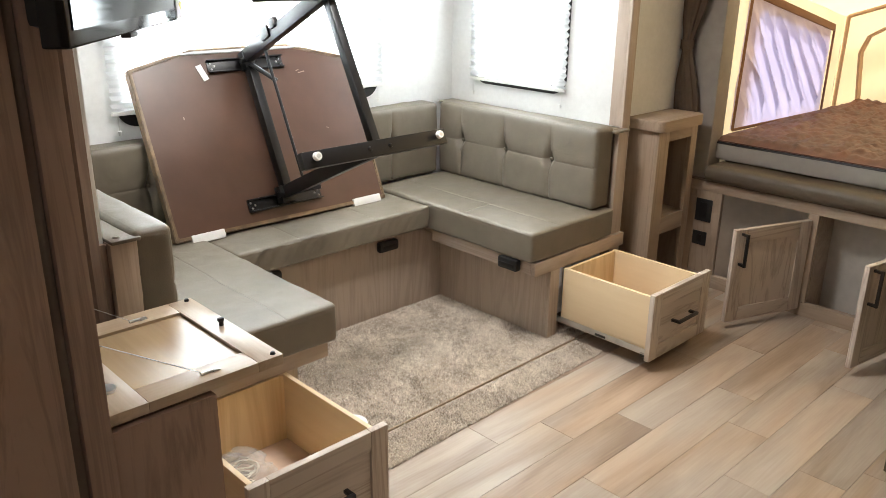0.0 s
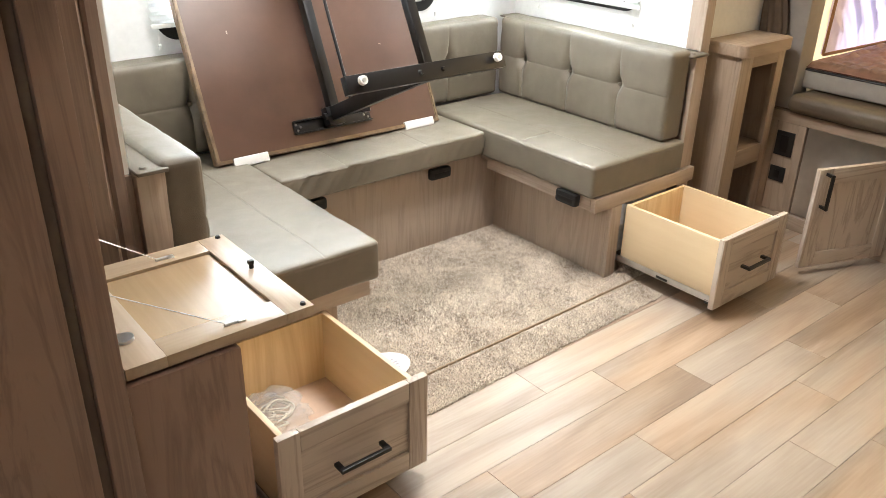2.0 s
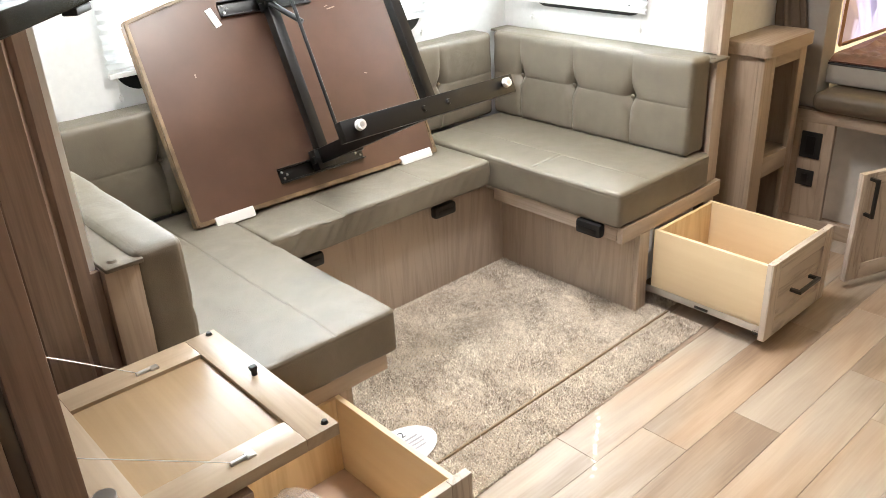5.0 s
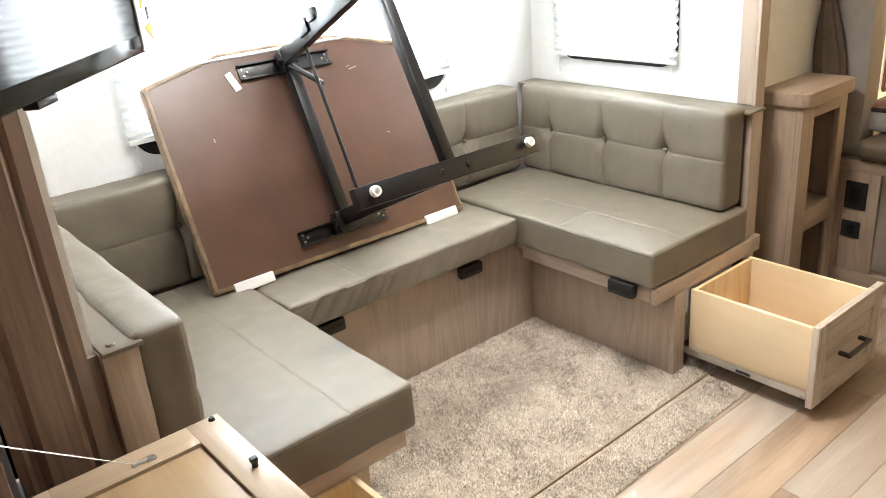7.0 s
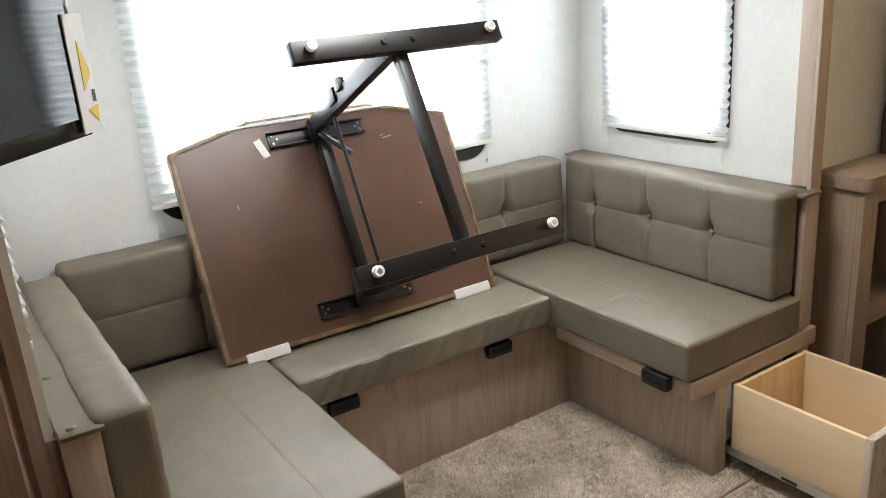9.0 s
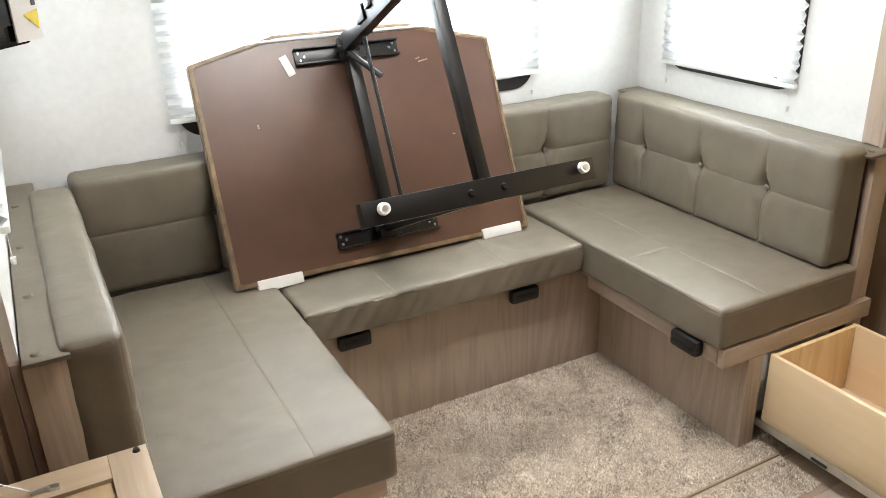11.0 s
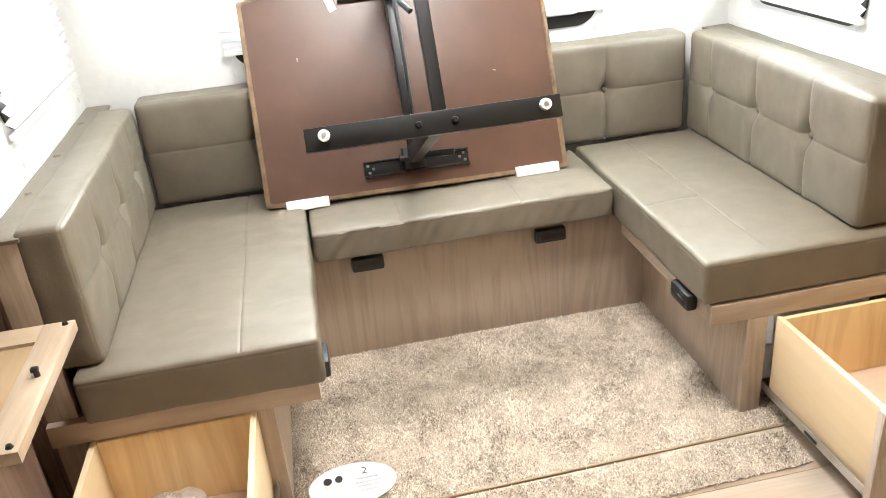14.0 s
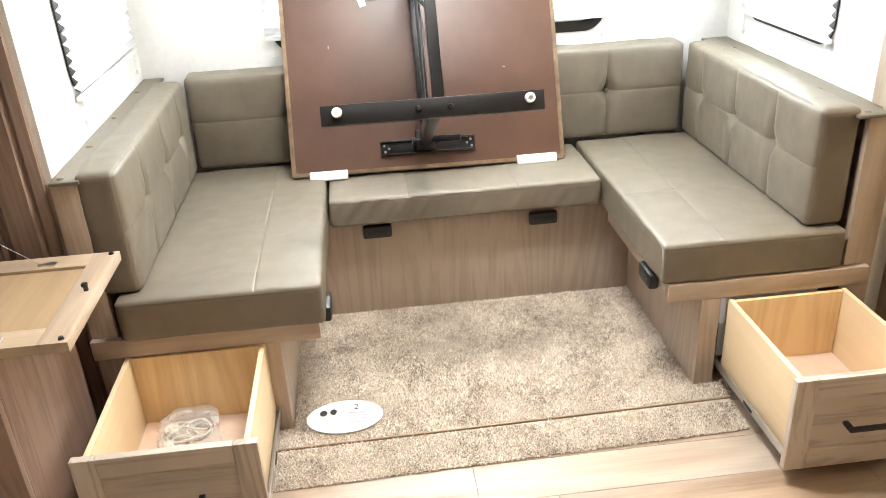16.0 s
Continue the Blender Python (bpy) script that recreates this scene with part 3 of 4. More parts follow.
for u, v, w, h, turn in ((0.655, 0.520, 0.030, 0.0035, 8), (0.640, 0.528, 0.014, 0.0025, 15), (0.150, 0.400, 0.004, 0.010, 0), (0.700, 0.300, 0.010, 0.002, -20)):
    sc = box(-w / 2, w / 2, -h / 2, h / 2, 0.0004, 0.0009, 0)
    sc.transform(pose(u, v, 0, 0, 0, turn))
    part("scuff", sc, scuff_mat, table, "pale scuff in the laminate", local=True, smooth=False)


def mount(vc):
    b = bmesh.new()
    box(0.285, 0.585, vc - 0.022, vc + 0.022, 0.001, 0.004, 0.001, b)
    box(0.285, 0.585, vc - 0.0225, vc - 0.018, 0.003, 0.016, 0.001, b)
    box(0.285, 0.585, vc + 0.018, vc + 0.0225, 0.003, 0.016, 0.001, b)
    p = part("mounting_plate", b, black_steel, table, local=True)
    for u, w in ((0.296, 0.010), (0.299, -0.010), (0.311, 0.0), (0.559, 0.0), (0.571, 0.010), (0.574, -0.010)):
        part("screw", cyl((u, vc + w, 0.004), (u, vc + w, 0.007), 0.0045, 10, r2=0.003), steel, p, "zinc screw", local=True)


mount(0.566)
mount(0.068)
for v, h, f0, f1 in ((0.580, 0.584, 0.156, 0.700), (0.088, 0.603, 0.140, 0.682)):
    part("leg", bar((0.425, v, 0.008), (0.412, v, h), 0.03, 0.045, (0, 1, 0)), black_steel, table, local=True)
    f = part("foot", box(f0, f1, v - 0.024, v + 0.024, h, h + 0.026, 0.002), black_steel, table, local=True)
    for u in (f0 + 0.040, f1 - 0.038):
        part("glide", cyl((u, v + 0.004, h + 0.026), (u, v + 0.004, h + 0.040), 0.006, 12), black_plastic, f, local=True)
        part("glide_cap", cyl((u, v + 0.004, h + 0.036), (u, v + 0.004, h + 0.047), 0.0128, 20, r2=0.0115), white_plastic, f, "white plastic glide", local=True)
        part("glide_screw", cyl((u, v + 0.004, h + 0.047), (u, v + 0.004, h + 0.0485), 0.006, 10), steel, f, "zinc screw", local=True)
    for u in (0.375, 0.452):
        part("bolt", cyl((u, v, h + 0.026), (u, v, h + 0.032), 0.008, 12, r2=0.005), black_steel, f, local=True)
part("foot_stretcher", bar((0.428, 0.10, 0.590), (0.428, 0.575, 0.571), 0.028, 0.028, (0, 0, 1)), black_steel, table, local=True)
part("top_stretcher", bar((0.430, 0.09, 0.035), (0.430, 0.55, 0.035), 0.032, 0.035, (0, 0, 1)), black_steel, table, local=True)
part("release_rod", cyl((0.425, 0.085, 0.165), (0.425, 0.605, 0.165), 0.0055, 10), black_steel, table, local=True)
part("release_lever", cyl((0.418, 0.548, 0.06), (0.47, 0.465, 0.11), 0.008, 12), black_plastic, table, "black release lever", local=True)
part("hinge_block", box(0.405, 0.445, 0.535, 0.60, 0.015, 0.05, 0.004), black_steel, table, local=True)
part("hinge_pin", cyl((0.395, 0.566, 0.04), (0.455, 0.566, 0.04), 0.010, 14), black_steel, table, local=True)
part("catch", box(0.398, 0.408, 0.575, 0.615, 0.20, 0.25, 0.003), black_steel, table, local=True)
part("catch", box(0.396, 0.416, 0.590, 0.622, 0.27, 0.30, 0.003), black_steel, table, local=True)
part("rod_guide", box(0.410, 0.440, 0.588, 0.612, 0.13, 0.19, 0.003), black_steel, table, local=True)
part("hinge_block", box(0.395, 0.455, 0.05, 0.112, 0.012, 0.05, 0.004), black_steel, table, local=True)
part("hinge_pin", cyl((0.385, 0.082, 0.04), (0.465, 0.082, 0.04), 0.011, 14), black_steel, table, local=True)
part("brace", bar((0.43, 0.085, 0.04), (0.53, 0.075, 0.10), 0.018, 0.012, (0, 0, 1)), black_steel, table, local=True)


# ---------------------------------------------------------------- carpet
def carpet():
    t = thing("carpet", "beige cut-pile carpet with a rolled front edge", "carpet", Matrix.Translation((1.5, 1.9, 0.0)))
    base = bmesh.new()
    box(0.54, 2.45, 1.560, 2.207, -0.002, 0.003, 0.0, base)
    front = [(0.905, 1.410), (0.895, 1.548), (2.103, 1.562), (2.100, 1.440)]
    part("backing", base, pile_base, t)
    strip = prism(front, 0.0005, 0.004, 2, 0.0)
    part("front_strip", strip, pile_base, t)
    part("binding", bar((0.897, 1.5535, 0.003), (2.110, 1.5675, 0.003), 0.0055, 0.009, (0, 0, 1), 0.002), plain("tan binding tape", (0.27, 0.19, 0.115), 0.8), t, "brown binding along the seam")
    rng = np.random.default_rng(4)
    def tufts(x0, x1, y0, y1, zf, ymin, count):
        p = np.column_stack((rng.uniform(x0, x1, count), rng.uniform(y0, y1, count)))
        p = p[p[:, 1] > ymin(p[:, 0])]
        c = len(p)
        z = np.array([zf(x, y) for x, y in p])
        ang = rng.uniform(0, 2 * math.pi, c)
        rad = rng.uniform(0.0017, 0.0032, c)
        h = rng.uniform(0.0042, 0.0085, c)
        lean = rng.normal(0, 0.0042, (c, 2))
        vs = np.zeros((c, 4, 3))
        for i in range(3):
            vs[:, i, 0] = p[:, 0] + rad * np.cos(ang + i * 2.094)
            vs[:, i, 1] = p[:, 1] + rad * np.sin(ang + i * 2.094)
            vs[:, i, 2] = z
        vs[:, 3, 0], vs[:, 3, 1], vs[:, 3, 2] = p[:, 0] + lean[:, 0], p[:, 1] + lean[:, 1], z + h
        return vs
    a = tufts(0.90, 2.20, 1.550, 2.206, lambda x, y: 0.001 + 0.003 * noise.noise(Vector((x * 9, y * 9, 0))), lambda x: 1.5595 + (x - 0.895) * 0.012, 90000)
    b = tufts(0.905, 2.10, 1.400, 1.549, lambda x, y: 0.002, lambda x: 1.408 + (x - 0.905) * 0.025, 21000)
    for nm, vs in (("nap", a), ("front_nap", b)):
        c = len(vs)
        idx = np.arange(c)[:, None] * 4
        fs = np.concatenate([idx + np.array([[i, (i + 1) % 3, 3]]) for i in range(3)])
        me = bpy.data.meshes.new(nm)
        me.from_pydata((vs.reshape(-1, 3) - np.array([1.5, 1.9, 0.0])).tolist(), [], fs.tolist())
        me.materials.append(pile_mat)
        ob = new(nm, me)
        ob.parent = t
        tagged(ob, kind="stuff")


def pile_material(name):
    m, n, l, b = material(name, 0.95, spec=0.1)
    tc = n.new("ShaderNodeTexCoord")
    g = n.new("ShaderNodeNewGeometry")
    big = n.new("ShaderNodeTexNoise")
    big.inputs["Scale"].default_value = 7
    big.inputs["Detail"].default_value = 6
    l.new(tc.outputs["Object"], big.inputs["Vector"])
    mid = n.new("ShaderNodeTexNoise")
    mid.inputs["Scale"].default_value = 42
    mid.inputs["Detail"].default_value = 5
    l.new(tc.outputs["Object"], mid.inputs["Vector"])
    s = n.new("ShaderNodeMath")
    s.operation = "MULTIPLY_ADD"
    s.inputs[1].default_value = 0.85
    l.new(g.outputs["Random Per Island"], s.inputs[0])
    l.new(mid.outputs["Fac"], s.inputs[2])
    s2 = n.new("ShaderNodeMath")
    s2.operation = "MULTIPLY_ADD"
    s2.inputs[1].default_value = 1.45
    l.new(big.outputs["Fac"], s2.inputs[0])
    l.new(s.outputs[0], s2.inputs[2])
    r = n.new("ShaderNodeValToRGB")
    r.color_ramp.elements[0].position, r.color_ramp.elements[0].color = 0.0, (0.20, 0.150, 0.108, 1)
    r.color_ramp.elements[1].position, r.color_ramp.elements[1].color = 1.0, (0.82, 0.73, 0.62, 1)
    mr = n.new("ShaderNodeMapRange")
    mr.inputs[1].default_value, mr.inputs[2].default_value = 1.04, 1.90
    l.new(s2.outputs[0], mr.inputs[0])
    l.new(mr.outputs[0], r.inputs[0])
    l.new(r.outputs[0], b.inputs["Base Color"])
    return m


pile_mat = pile_material("beige heather pile")
pile_base = plain("beige carpet ground", (0.36, 0.295, 0.225), 0.95, vary=0.3, scale=120)
carpet()

# ---------------------------------------------------------------- drawers
def pull(parent, c, length, ax, out, name="handle"):
    """A black square bar pull with two feet, along axis ax, standing off along out."""
    c, out = Vector(c), Vector(out)
    d = Vector([1 if i == ax else 0 for i in range(3)])
    b = bar(c - d * length / 2 + out * 0.028, c + d * length / 2 + out * 0.028, 0.010, 0.010, out, 0.0015)
    for s in (-1, 1):
        e = c + d * s * (length / 2 - 0.006)
        bar(e, e + out * 0.024, 0.009, 0.012, d, 0.001, b)
    return part(name, b, black_steel, parent, "black square bar pull")


def shaker(parent, name, m, w, h, mats, th=0.019, rail=0.055, label=""):
    """A framed front: stiles, rails and a sunk panel. Local: width along x, height along z, face towards -y."""
    made = []
    panel = part(name, box(rail - 0.004, w - rail + 0.004, 0.008, th - 0.004, rail - 0.004, h - rail + 0.004, 0.0), mats[1], parent, label, local=True, smooth=False)
    for nm, a in (("stile", (0, rail, 0, th, 0, h)), ("stile", (w - rail, w, 0, th, 0, h))):
        made.append(part(nm, box(*a, 0.0025), mats[2], panel, local=True))
    for a in ((rail + 0.0004, w - rail - 0.0004, 0.0003, th, 0, rail), (rail + 0.0004, w - rail - 0.0004, 0.0003, th, h - rail, h)):
        made.append(part("rail", box(*a, 0.0025), mats[0], panel, local=True))
    return panel


def drawer(label, x0, x1, yf, yb, z0, z1, fz0, fz1, fx0, fx1):
    """A pulled-out plywood drawer with a framed front, bar pull and steel runners."""
    m = Matrix.Translation((fx0, yf, fz0))
    t = thing("drawer", label, "drawer", m, "bench drawers")
    shaker(t, "front_panel", m, fx1 - fx0, fz1 - fz0, (limed_x, limed_x, limed_z), rail=0.05)
    y0 = yf + 0.0195
    th = 0.013
    part("side_board", box(x0, x0 + th, y0, yb, z0, z1), pine_y, t, "pale plywood side")
    part("side_board", box(x1 - th, x1, y0, yb, z0, z1), pine_y, t, "pale plywood side")
    part("back_board", box(x0 + th + 0.0003, x1 - th - 0.0003, yb - th, yb - 0.001, z0, z1 - 0.002), pine, t, "pale plywood back")
    part("inner_front", box(x0 + th + 0.0003, x1 - th - 0.0003, y0 + 0.0003, y0 + th, z0, z1 - 0.002), pine, t, "pale plywood front")
    part("bottom_board", box(x0 + th + 0.0004, x1 - th - 0.0004, y0 + th + 0.0004, yb - th - 0.0004, z0 + 0.008, z0 + 0.013, 0), hardboard, t, "pinkish bottom board")
    for s, xx in ((-1, x0), (1, x1)):
        a, b = sorted((xx + s * 0.0005, xx + s * 0.012))
        rb = bmesh.new()
        box(a, b, y0 + 0.004, yb + 0.10, z0 - 0.006, z0 - 0.001, 0.0005, rb)
        a2, b2 = sorted((xx + s * 0.009, xx + s * 0.012))
        box(a2, b2, y0 + 0.004, yb + 0.10, z0 - 0.001, z0 + 0.016, 0.0005, rb)
        r = part("runner", rb, steel, t, "zinc drawer runner")
        part("runner_stop", box(a2 - 0.002, b2 + 0.002, (y0 + yb) / 2 - 0.022, (y0 + yb) / 2 + 0.022, z0 - 0.002, z0 + 0.006, 0.001), black_plastic, r)
        part("roller", cyl((xx + s * 0.002, y0 + 0.012, z0 - 0.006), (xx + s * 0.012, y0 + 0.012, z0 - 0.006), 0.009, 14), black_plastic, r)
    pull(t, ((fx0 + fx1) / 2, yf, (fz0 + fz1) / 2 + 0.0), 0.125, 0, (0, -1, 0))
    return t


drawer("open plywood drawer with a taupe framed front and black pull", 2.104, 2.420, 1.243, 1.634, 0.062, 0.264, 0.040, 0.281, 2.082, 2.446)
drawer("open plywood drawer holding a bag of fittings", 0.590, 0.925, 1.243, 1.645, 0.062, 0.268, 0.040, 0.281, 0.574, 0.945)

# ---------------------------------------------------------------- tall cabinet
cab = thing("tall_cabinet", "brown oak media cabinet with an open drop-down door", "cabinet", Matrix.Translation((0.0, 1.4, 0.0)))
part("side_panel", box(-0.20, 0.245, 1.200, 1.218, 0, CEIL - 0.002), wood_dark, cab)
part("stile", box(0.262, 0.308, 1.192, 1.218, 0, CEIL - 0.002, 0.004), wood_dark, cab)
part("stile", box(0.2455, 0.2615, 1.206, 1.216, 0, CEIL - 0.002, 0.001), shaded_inside, cab, "groove strip with shade in its colour")
part("front_stile", box(0.289, 0.308, 1.2185, 1.242, 0.58, CEIL - 0.002), wood_dark, cab)
part("front_stile", box(0.289, 0.308, 1.585, 1.66, 0.58, CEIL - 0.002), wood_dark, cab)
part("front_panel", box(0.289, 0.308, 1.2425, 1.5845, 0.915, CEIL - 0.002), wood_dark, cab)
part("back_panel", box(-0.20, 0.305, 1.661, 1.68, 0, CEIL - 0.002), shaded_inside, cab)
part("shelf", box(-0.18, 0.288, 1.219, 1.66, 0.55, 0.566), shaded_inside, cab)
part("base_side", box(0.309, 0.505, 1.205, 1.224, 0, 0.545), wood_dark, cab)
part("base_front", box(0.486, 0.505, 1.2245, 1.585, 0, 0.545), wood_dark, cab)
part("base_back", box(0.309, 0.505, 1.5855, 1.59, 0, 0.545), wood_dark, cab)

# the panel's veneer in paler tones: sheen on the frame put into the colour
sheen_rail = wood("honey veneer rail, paler for sheen", (0.47, 0.36, 0.25), (0.37, 0.275, 0.18), 0, rough=0.3, grain=0.6)
sheen_stile = wood("honey veneer stile, paler for sheen", (0.49, 0.385, 0.28), (0.39, 0.295, 0.205), 1, rough=0.28, grain=0.6)
# drop-down door, hanging level on two cables
flap = thing("drop_down_door", "open drop-down cabinet door with honey veneer inside, held level by two cables", "cabinet door", Matrix.Translation((0.325, 1.215, 0.555)))
pf = part("door_panel", box(0.375, 0.607, 1.265, 1.537, 0.556, 0.567, 0), flap_panel, flap, "honey veneer panel", smooth=False)
for a in ((0.314, 0.382, 1.212, 1.590), (0.600, 0.655, 1.212, 1.590)):
    part("stile", box(a[0], a[1], a[2], a[3], 0.553, 0.574, 0.001), sheen_stile, pf)
for a in ((0.3822, 0.5998, 1.212, 1.272), (0.3822, 0.5998, 1.530, 1.590)):
    part("rail", box(a[0], a[1], a[2], a[3], 0.553, 0.574, 0.001), sheen_rail, pf)
for y in (1.226, 1.578):
    part("bumper", cyl((0.640, y, 0.574), (0.640, y, 0.579), 0.006, 12, r2=0.004), black_plastic, flap, "black rubber bumper")
kb = cyl((0.633, 1.411, 0.574), (0.633, 1.411, 0.586), 0.005, 12)
box(0.626, 0.638, 1.406, 1.416, 0.583, 0.591, 0.002, kb)
part("catch", kb, black_plastic, flap, "black plastic catch")
for y, y2 in ((1.240, 1.238), (1.548, 1.583)):
    w = cyl((0.500, y, 0.577), (0.304, y2, 0.705), 0.0008, 6)
    part("cable", w, steel, flap, "thin steel cable")
    e = cyl((0.495, y, 0.5765), (0.520, y, 0.5765), 0.0035, 10)
    box(0.518, 0.532, y - 0.006, y + 0.006, 0.574, 0.578, 0.001, e)
    part("cable_end", e, steel, flap, "zinc cable end")
for y in (1.30, 1.50):
    hb = cyl((0.326, y - 0.02, 0.566), (0.326, y + 0.02, 0.566), 0.006, 12)
    cyl((0.345, y, 0.574), (0.345, y, 0.580), 0.016, 16, hb)
    part("hinge", hb, steel, flap, "zinc cup hinge")

# television on a swing arm
tvx, tvy, tvz = 0.62, 1.45, 1.19
ang = math.atan2(0.40, 0.335)
tv = thing("television", "black flat television on a swing arm with a yellow sticker", "television", Matrix.Translation((tvx, tvy, tvz)) @ Matrix.Rotation(ang, 4, "Z"))
L = 0.55
part("bezel", box(-L, 0, 0.0, 0.035, 0, 0.33, 0.004), plain("glossy black bezel", (0.01, 0.01, 0.011), 0.1, vary=0.1), tv, local=True)
part("screen", box(-L + 0.014, -0.014, -0.002, 0.001, 0.022, 0.318, 0.0), plain("glossy dark screen", (0.004, 0.004, 0.005), 0.05, vary=0.05, spec=0.3), tv, "glossy dark screen", local=True)
part("rear_housing", box(-L + 0.06, -0.06, 0.0352, 0.075, 0.02, 0.25, 0.012), black_plastic, tv, local=True)
part("sensor", box(-L / 2 - 0.02, -L / 2 + 0.02, 0.002, 0.018, -0.008, 0.0, 0.002), black_plastic, tv, local=True)
part("swing_arm", box(-L / 2 - 0.02, -L / 2 + 0.02, 0.0755, 0.16, 0.10, 0.16, 0.004), black_steel, tv, local=True)
st = part("sticker", box(-0.026, 0.014, -0.0045, -0.0025, 0.004, 0.138, 0), white_plastic, tv, "white and yellow energy sticker", local=True, smooth=False)
yellow = plain("yellow print", (0.75, 0.60, 0.02), 0.4)
for tri in (((-0.010, 0.052), (-0.008, 0.108), (0.010, 0.070)), ((-0.010, 0.030), (0.012, 0.034), (0.010, 0.014))):
    part("print_patch", prism(tri, -0.0052, -0.0045, 1), yellow, st, "yellow print", local=True, smooth=False)
part("print_patch", box(0.005, 0.011, -0.0052, -0.0045, 0.038, 0.052, 0), black_plastic, st, "small dark print", local=True, smooth=False)

# ---------------------------------------------------------------- shelf unit by the bed
su = thing("shelf_unit", "narrow taupe oak shelf unit with open cubbies beside the bed", "shelf", Matrix.Translation((2.74, 1.67, 0)))
X0, X1, Y0, Y1 = 2.598, 2.885, 1.597, YW - 0.002
part("side_panel", box(X0, X0 + 0.02, Y0 + 0.02, Y1, 0, 0.70), dim_z, su)
part("side_panel", box(X1 - 0.02, X1, Y0 + 0.02, Y1, 0, 0.70), dim_z, su)
part("back_panel", box(X0 + 0.0205, X1 - 0.0205, Y1 - 0.01, Y1, 0, 0.70), shaded_inside, su)
part("stile", box(X0, X0 + 0.075, Y0, Y0 + 0.0195, 0, 0.70), dim_z, su)
part("stile", box(X1 - 0.045, X1, Y0, Y0 + 0.0195, 0, 0.70), dim_z, su)
for z0, z1 in ((0, 0.05), (0.275, 0.345), (0.655, 0.70)):
    part("rail", box(X0 + 0.0755, X1 - 0.0455, Y0 + 0.0003, Y0 + 0.0193, z0, z1), dim_x, su)
part("shelf_board", box(X0 + 0.0205, X1 - 0.0205, Y0 + 0.02, Y1 - 0.0105, 0.325, 0.343), dim_x, su)
cap = [(2.903, YW - 0.001), (2.583, YW - 0.001)]
for ccx, s in ((2.583 + 0.03, 180), (2.903 - 0.03, 270)):
    cap += [(ccx + 0.03 * math.cos(radians(s + 15 * k)), 1.608 + 0.03 * math.sin(radians(s + 15 * k))) for k in range(7)]
top = prism(cap, 0.7005, 0.742, 2, 0.004)
part("top_board", top, dim_x, su, "thick top with a rounded front edge")

# ---------------------------------------------------------------- bed end: base cabinet, cushion, mattress
bc = thing("bed_base_cabinet", "taupe oak cabinet under the tent bed with two doors open", "cabinet", Matrix.Translation((XE, 0.6, 0)))
part("top_rail", box(XE, XE + 0.02, -0.69, 1.66, 0.415, 0.455), dim_y, bc)
part("bottom_rail", box(XE, XE + 0.02, -0.69, 1.66, 0.0, 0.055), dim_y, bc)
for a, b in ((1.605, 1.66), (1.488, 1.518), (1.092, 1.132), (0.70, 0.74), (0.30, 0.34), (-0.69, -0.60)):
    part("stile", box(XE + 0.0003, XE + 0.0197, a, b, 0.0555, 0.4145), dim_z, bc)
part("outlet_panel", box(XE + 0.002, XE + 0.018, 1.5185, 1.6045, 0.0555, 0.4145), dim_z, bc)
part("blank_panel", box(XE + 0.002, XE + 0.018, 0.3405, 0.6995, 0.0555, 0.4145), dim_z, bc)
part("blank_panel", box(XE + 0.002, XE + 0.018, -0.5995, 0.2995, 0.0555, 0.4145), dim_z, bc)
part("inside_back", box(XE + 0.16, XE + 0.17, -0.69, 1.66, 0.0, 0.45), plain("pale grey cabinet lining", (0.50, 0.47, 0.43), 0.6), bc)
part("divider", box(XE + 0.0205, XE + 0.159, 1.09, 1.10, 0.003, 0.45), dim_y, bc)
part("bed_board", box(XE, 4.54, -0.69, 1.68, 0.4555, 0.462), shaded_inside, bc)
for z0, z1, y0, y1 in ((0.283, 0.38, 1.525, 1.598), (0.178, 0.238, 1.535, 1.598)):
    o = part("outlet_cover", box(XE - 0.004, XE + 0.0017, y0, y1, z0, z1, 0.003), black_plastic, bc, "black socket cover")
    part("socket", box(XE - 0.0055, XE - 0.004, y0 + 0.02, y1 - 0.02, z0 + 0.015, z1 - 0.015, 0.001), black_steel, o)


def cabinet_door(label, hinge, w, h, turn, z0):
    """A framed door on its hinge at the given place, swung open by turn degrees; face outwards."""
    m = Matrix.Translation((*hinge, z0)) @ pose(0, 0, 0, 0, 0, turn)
    t = thing("cabinet_door", label, "cabinet door", m, "bed base doors")
    shaker(t, "door_panel", m, w, h, (limed_x, limed_z, limed_z), rail=0.055)
    b = bar((w - 0.03, 0.047, h * 0.62), (w - 0.03, 0.047, h * 0.62 + 0.128), 0.010, 0.010, (0, 1, 0))
    for zz in (h * 0.62 + 0.006, h * 0.62 + 0.122):
        bar((w - 0.03, 0.019, zz), (w - 0.03, 0.043, zz), 0.010, 0.010, (0, 0, 1), 0.001, b)
    part("handle", b, black_steel, t, "black square bar pull", local=True)
    return t


cabinet_door("open taupe framed cabinet door with a black pull", (XE - 0.003, 1.128), 0.365, 0.365, 180 - 21, 0.03)
cabinet_door("open taupe framed cabinet door standing square to the bed base", (XE - 0.003, 0.72), 0.385, 0.365, 180 - 10, 0.03)
part("step_board", box(XE, XE + 0.159, -0.69, 1.66, -0.003, 0.002, 0), dim_y, bc)
bed_cloth = plain("olive brown piped vinyl", (0.105, 0.078, 0.05), 0.5, bump=0.3, bump_scale=300)
solo("bed_edge_cushion", padded((XE - 0.035, -0.68, 0.463), (XE + 0.30, 1.575, 0.532), 0.030, 0.025, lambda p, n: wrinkle(p, 5, 0.004)), bed_cloth, "olive brown padded edge roll in front of the mattress", "cushion")
